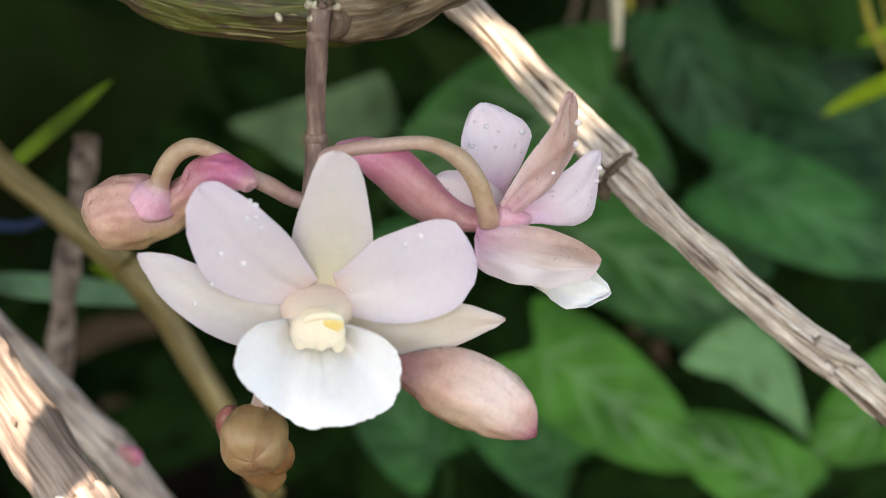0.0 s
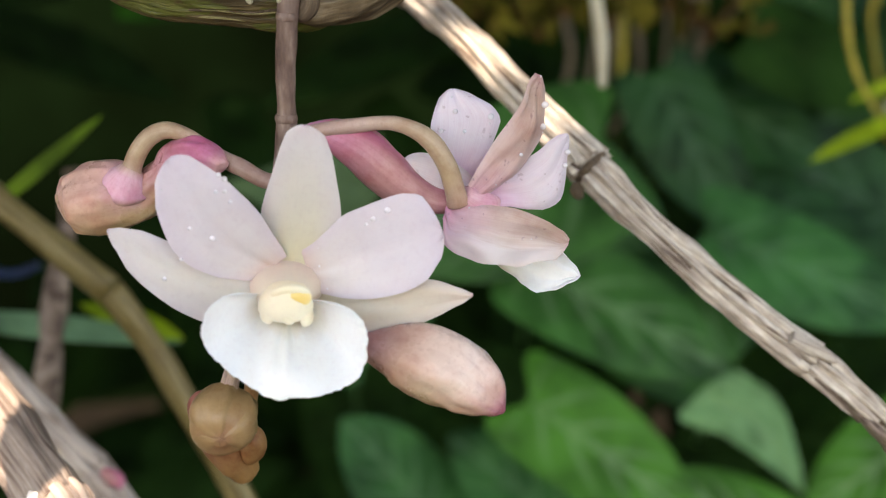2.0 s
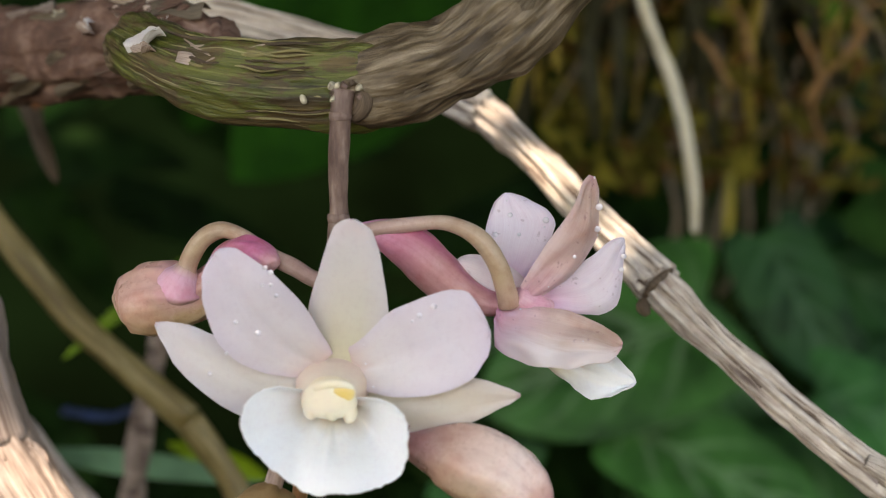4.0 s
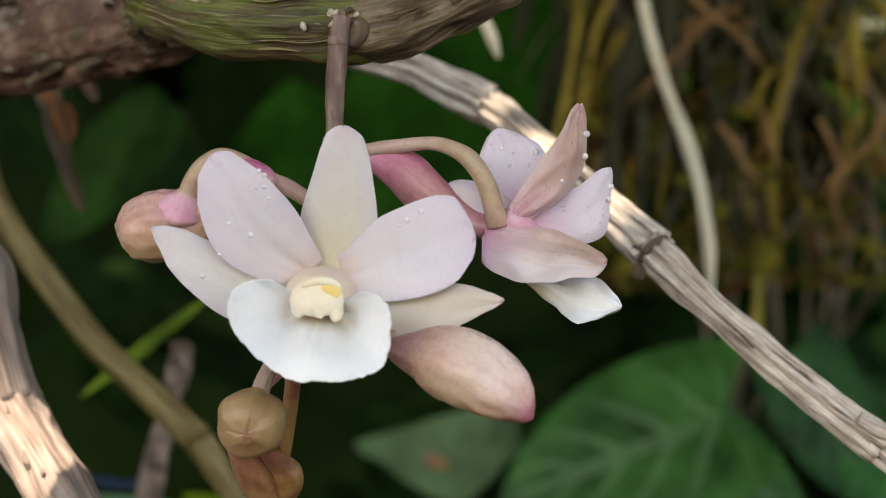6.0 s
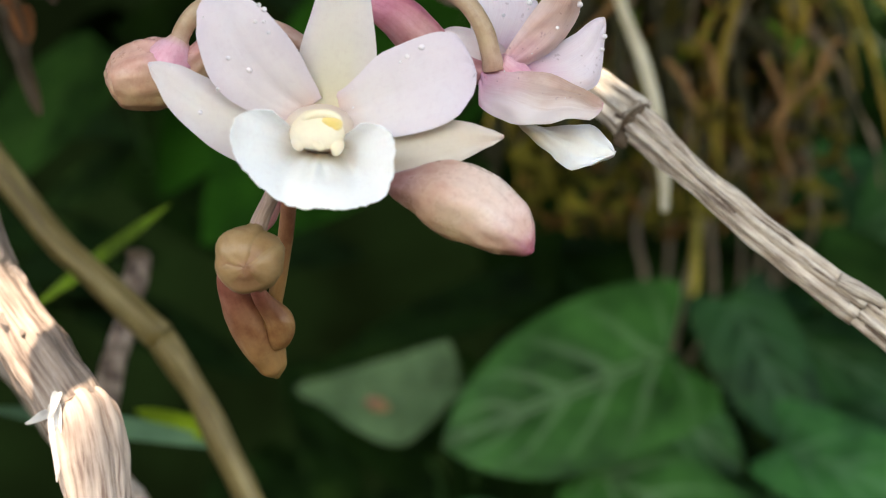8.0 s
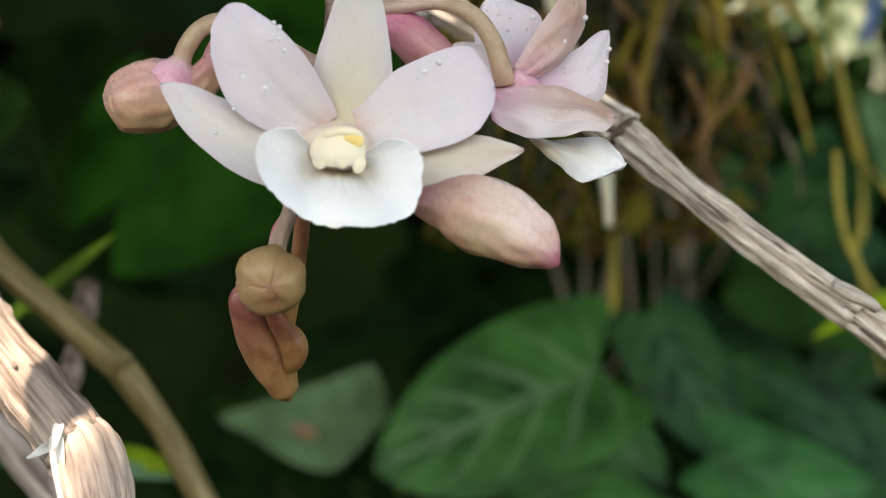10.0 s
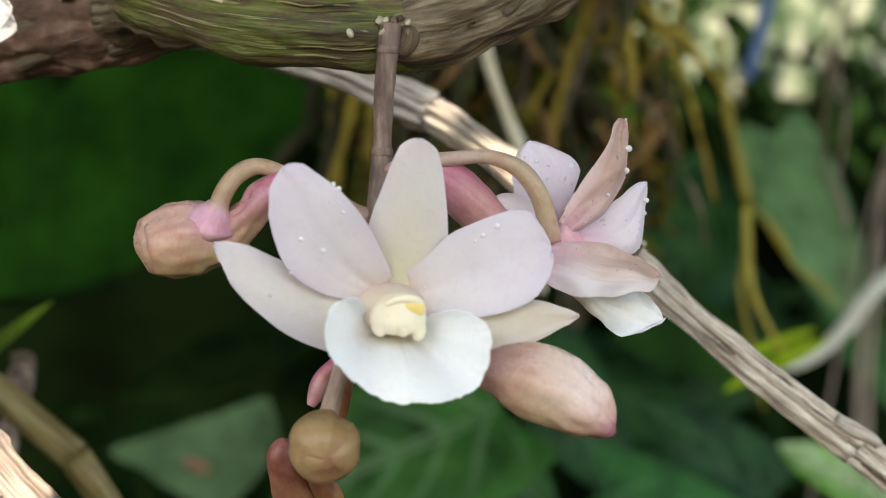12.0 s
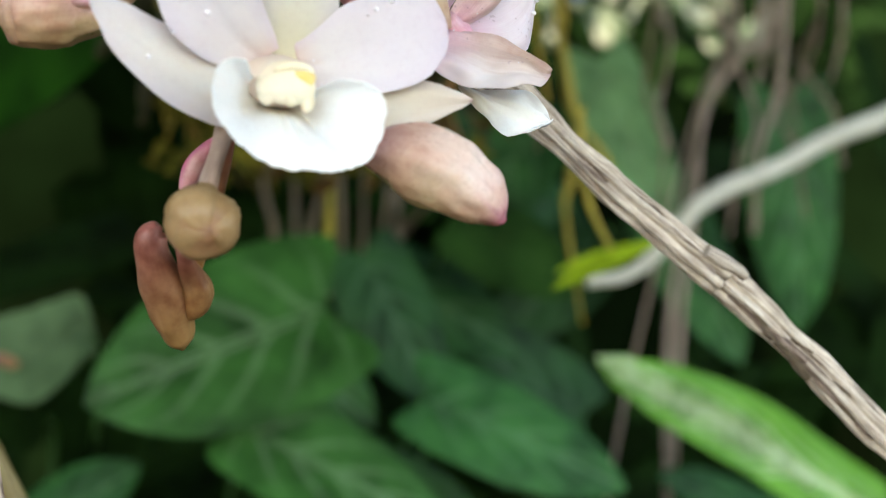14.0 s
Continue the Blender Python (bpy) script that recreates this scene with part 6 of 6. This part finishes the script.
M_BROWNLEAF = leaf_material("dead_moss_brown", (0.05, 0.025, 0.008), (0.16, 0.08, 0.02), (0.2, 0.12, 0.03), ribs=0.0, pale=0.2, rough=0.8)
M_MOSSLEAF = leaf_material("moss_olive", (0.05, 0.045, 0.006), (0.14, 0.12, 0.015), (0.2, 0.17, 0.03), ribs=0.0, pale=0.2, rough=0.8)
foliage(800, ((4.5, 15), (30, 41), (2, 18)), 0.9, M_MOSSLEAF, "moss_tufts", "olive moss tufts clinging to the hanging roots", 31)
M_MOSSBRIGHT = leaf_material("moss_green_fresh", (0.05, 0.1, 0.01), (0.1, 0.19, 0.02), (0.14, 0.22, 0.03), ribs=0.0, pale=0.2, rough=0.8)
foliage(260, ((8, 15.5), (30, 40), (7, 18)), 0.9, M_MOSSBRIGHT, "fresh_moss", "fresh green moss on the hanging roots", 33)
foliage(300, ((4.5, 15), (30, 41), (2, 18)), 0.8, M_BROWNLEAF, "dead_moss", "brown dead moss among the hanging roots", 32)


def bright_gap(c):
    """The opening to the glowing garden backdrop."""
    return c.z > 10 + (c.y - 50) * 0.12 and c.x > 8 + (c.y - 50) * 0.3


# These leaves carry their shade in the colour, not from the lamps.
foliage(120, ((2, 50), (56, 68), (-34, 14)), 10.0, M_LEAFD, "undergrowth", "dense undergrowth, its green darkened to stand for shade", 11, bright_gap)
foliage(110, ((-45, 60), (70, 95), (-40, 40)), 13.0, M_LEAFD, "shrubbery", "shrub leaves, colour dimmed to stand for deep shade", 12, bright_gap)
foliage(230, ((20, 80), (88, 112), (21, 52)), 4.2, M_LEAFD, "garden_leaves", "sparse leaves before the garden backdrop, darkened in colour for shade", 13)
# Near-black plants added to darken ground that would show lit.
foliage(110, ((-55, 12), (66, 112), (-46, -16)), 13.0, M_LEAFD, "low_undergrowth", "added low plants over the leaf litter, darkened for shade", 15)
foliage(120, ((24, 82), (96, 112), (14, 27)), 6.5, M_LEAFD, "low_hedge", "low hedge before the garden backdrop, shade put into its colour", 14)

# glowing backdrop behind the gap; painted blotches stand for light through leaves
wall_v = [Vector((0.22, 1.22, 0.45 + 0.24)), Vector((0.78, 1.16, 0.45 + 0.24)), Vector((0.78, 1.16, 1.3)), Vector((0.22, 1.22, 1.3)),
          Vector((0.22, 1.26, 0.45 + 0.24)), Vector((0.78, 1.20, 0.45 + 0.24)), Vector((0.78, 1.20, 1.3)), Vector((0.22, 1.26, 1.3))]
m_wall, nt, b = material("glowing_garden")
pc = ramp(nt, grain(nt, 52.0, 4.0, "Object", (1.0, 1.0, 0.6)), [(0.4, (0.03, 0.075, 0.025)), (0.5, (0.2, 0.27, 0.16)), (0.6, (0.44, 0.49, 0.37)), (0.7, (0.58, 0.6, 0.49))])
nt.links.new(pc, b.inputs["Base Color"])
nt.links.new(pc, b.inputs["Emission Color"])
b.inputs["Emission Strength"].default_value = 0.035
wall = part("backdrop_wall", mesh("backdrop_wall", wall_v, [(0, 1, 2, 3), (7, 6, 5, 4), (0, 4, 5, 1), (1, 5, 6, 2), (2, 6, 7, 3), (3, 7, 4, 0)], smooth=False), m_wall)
tagged(wall, "far backdrop that glows faintly, painted like sunlit garden", "backdrop", kind="structure")

# ---------------------------------------------------------------- unseen leaf layers added overhead to shade the orchid, with gaps for sun
# Canes that the added leaf layers leave open to the sun.
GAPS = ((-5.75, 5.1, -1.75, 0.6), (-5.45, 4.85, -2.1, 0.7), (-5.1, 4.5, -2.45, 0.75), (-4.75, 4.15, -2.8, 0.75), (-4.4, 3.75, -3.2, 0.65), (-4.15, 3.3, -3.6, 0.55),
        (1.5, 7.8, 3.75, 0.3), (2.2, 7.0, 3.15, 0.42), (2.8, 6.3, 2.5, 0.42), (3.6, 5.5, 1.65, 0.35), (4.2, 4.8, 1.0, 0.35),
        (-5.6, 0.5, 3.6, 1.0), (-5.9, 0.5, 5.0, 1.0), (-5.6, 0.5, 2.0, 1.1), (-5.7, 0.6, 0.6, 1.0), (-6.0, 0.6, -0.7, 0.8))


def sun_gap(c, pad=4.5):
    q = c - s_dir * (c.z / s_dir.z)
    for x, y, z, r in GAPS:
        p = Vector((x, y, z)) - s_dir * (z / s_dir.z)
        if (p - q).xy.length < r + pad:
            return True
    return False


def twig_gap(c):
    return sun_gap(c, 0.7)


foliage(3600, ((-75, 60), (-75, 75), (44, 66)), 9.0, M_LEAF, "tree_crown", "unseen leaf layer added overhead to shade the orchid", 21, sun_gap)
foliage(3600, ((-28, 14), (-34, 20), (30, 40)), 2.8, M_LEAF, "twig_leaves", "unseen low layer of small leaves added to block sun", 22, twig_gap)
foliage(3000, ((-24, 5), (-30, -4), (30, 40)), 2.8, M_LEAF, "bough_leaves", "unseen dense leaf layer added to stop stray sun", 23, twig_gap)
foliage(3000, ((-42, 46), (4, 42), (30, 40)), 4.5, M_LEAF, "rear_bough_leaves", "unseen leaf layer added further back to block sun", 24, twig_gap)

# Out-of-view trunk and limbs, added only to hold up canes and leaf layers.
tree = thing("tree", "unseen brown tree trunk added to carry the orchid canes and the shade leaves", "tree")
part("trunk", tube("trunk", [(-17, 7, -45), (-16, 7, -30), (-15.5, 7, -5), (-15.5, 7, 20), (-15, 6, 40), (-14, 5, 56)], [5.5, 4.2, 3.6, 3.4, 3.0, 2.2], seg=40, per=14, ridges=13, amp=0.05, rough=0.5), M_FIBRE, tree)
for end in ((30, -40, 57), (40, 40, 56), (-45, -45, 55), (-50, 45, 56), (-27, -20, 36), (10, 20, 36)):
    e = Vector(end)
    a = Vector((-15.3, 6.5, 28 if e.z < 40 else 42))
    part("limb", tube("limb", [a, a.lerp(e, 0.35) + Vector((0, 0, 4 if e.z > 40 else 1)), a.lerp(e, 0.7) + Vector((0, 0, 3 if e.z > 40 else 1)), e], [1.8, 1.3, 0.9, 0.3], seg=14, rough=0.15), M_FIBRE, tree)

# ---------------------------------------------------------------- dew
# Mostly opaque, pale drops: the colour stands in for water's bright glints.
m_dew, nt, b = material("dew")
b.inputs["Base Color"].default_value = (0.86, 0.83, 0.89, 1)
b.inputs["Roughness"].default_value = 0.08
b.inputs["IOR"].default_value = 1.33
clear = nt.nodes.new("ShaderNodeBsdfTransparent")
both = nt.nodes.new("ShaderNodeMixShader")
both.inputs[0].default_value = 0.85
nt.links.new(clear.outputs[0], both.inputs[1])
nt.links.new(b.outputs[0], both.inputs[2])
nt.links.new(both.outputs[0], nt.nodes["Material Output"].inputs["Surface"])


def dew(parts, place, r):
    place = C(place)
    best = min((ob.closest_point_on_mesh(place)[1] for ob in parts), key=lambda q: (q - place).length)
    bm = bmesh.new()
    bmesh.ops.create_icosphere(bm, subdivisions=2, radius=r * 0.0085)
    for v in bm.verts:
        v.co.y *= 0.75
        v.co.z *= 0.95 + 4 * v.co.x
    bmesh.ops.delete(bm, geom=[v for v in bm.verts if v.co.y > r * 0.003], context="VERTS")
    me = bpy.data.meshes.new("water_drop")
    bm.to_mesh(me)
    bm.free()
    me.polygons.foreach_set("use_smooth", [True] * len(me.polygons))
    d = part("water_drop", me, m_dew)
    d.location = best + Vector((0, -r * 0.006, 0))
    tagged(d, "round dew drop resting on a petal, its gleam put into a pale colour", "water drop", "dew drops")


front = [o for o in flower.children if o.name.startswith(("petal", "lateral", "dorsal"))]
rear = [o for o in back.children if o.name.startswith(("petal", "sepal"))]
for q, r in (((-0.88, -0.20, 0.64), 0.045), ((-1.13, -0.20, 0.75), 0.035), ((-0.76, -0.20, 1.21), 0.03), ((-0.70, -0.20, 1.04), 0.03), ((-0.88, -0.20, 1.19), 0.03), ((-1.53, 0.00, 0.14), 0.035),
             ((-1.43, 0.00, 0.27), 0.03), ((1.03, -0.20, 0.98), 0.045), ((0.86, -0.20, 0.84), 0.04), ((0.75, -0.20, 0.77), 0.025), ((-0.74, -0.20, 1.41), 0.04), ((-0.82, -0.20, 1.46), 0.035)):
    dew(front, q, r)
for q, r in (((2.42, 1.50, 1.96), 0.05), ((1.95, 1.50, 2.04), 0.04), ((1.77, 1.50, 1.85), 0.04), ((3.18, 1.20, 2.07), 0.055), ((3.18, 1.20, 1.77), 0.05), ((3.47, 1.50, 1.44), 0.045),
             ((3.45, 1.50, 1.28), 0.04), ((2.80, 1.10, 1.47), 0.03), ((2.13, 1.50, 1.78), 0.03)):
    dew(rear, q, r)
wet = random.Random(5)
for parts, count in ((front, 8), (rear, 12)):
    for k in range(count):
        me = wet.choice(parts).data
        v = me.vertices[wet.randrange(len(me.vertices))].co
        dew(parts, ((v.x * 100), (v.y * 100) - 0.3, (v.z - HIGH) * 100), wet.uniform(0.008, 0.018))
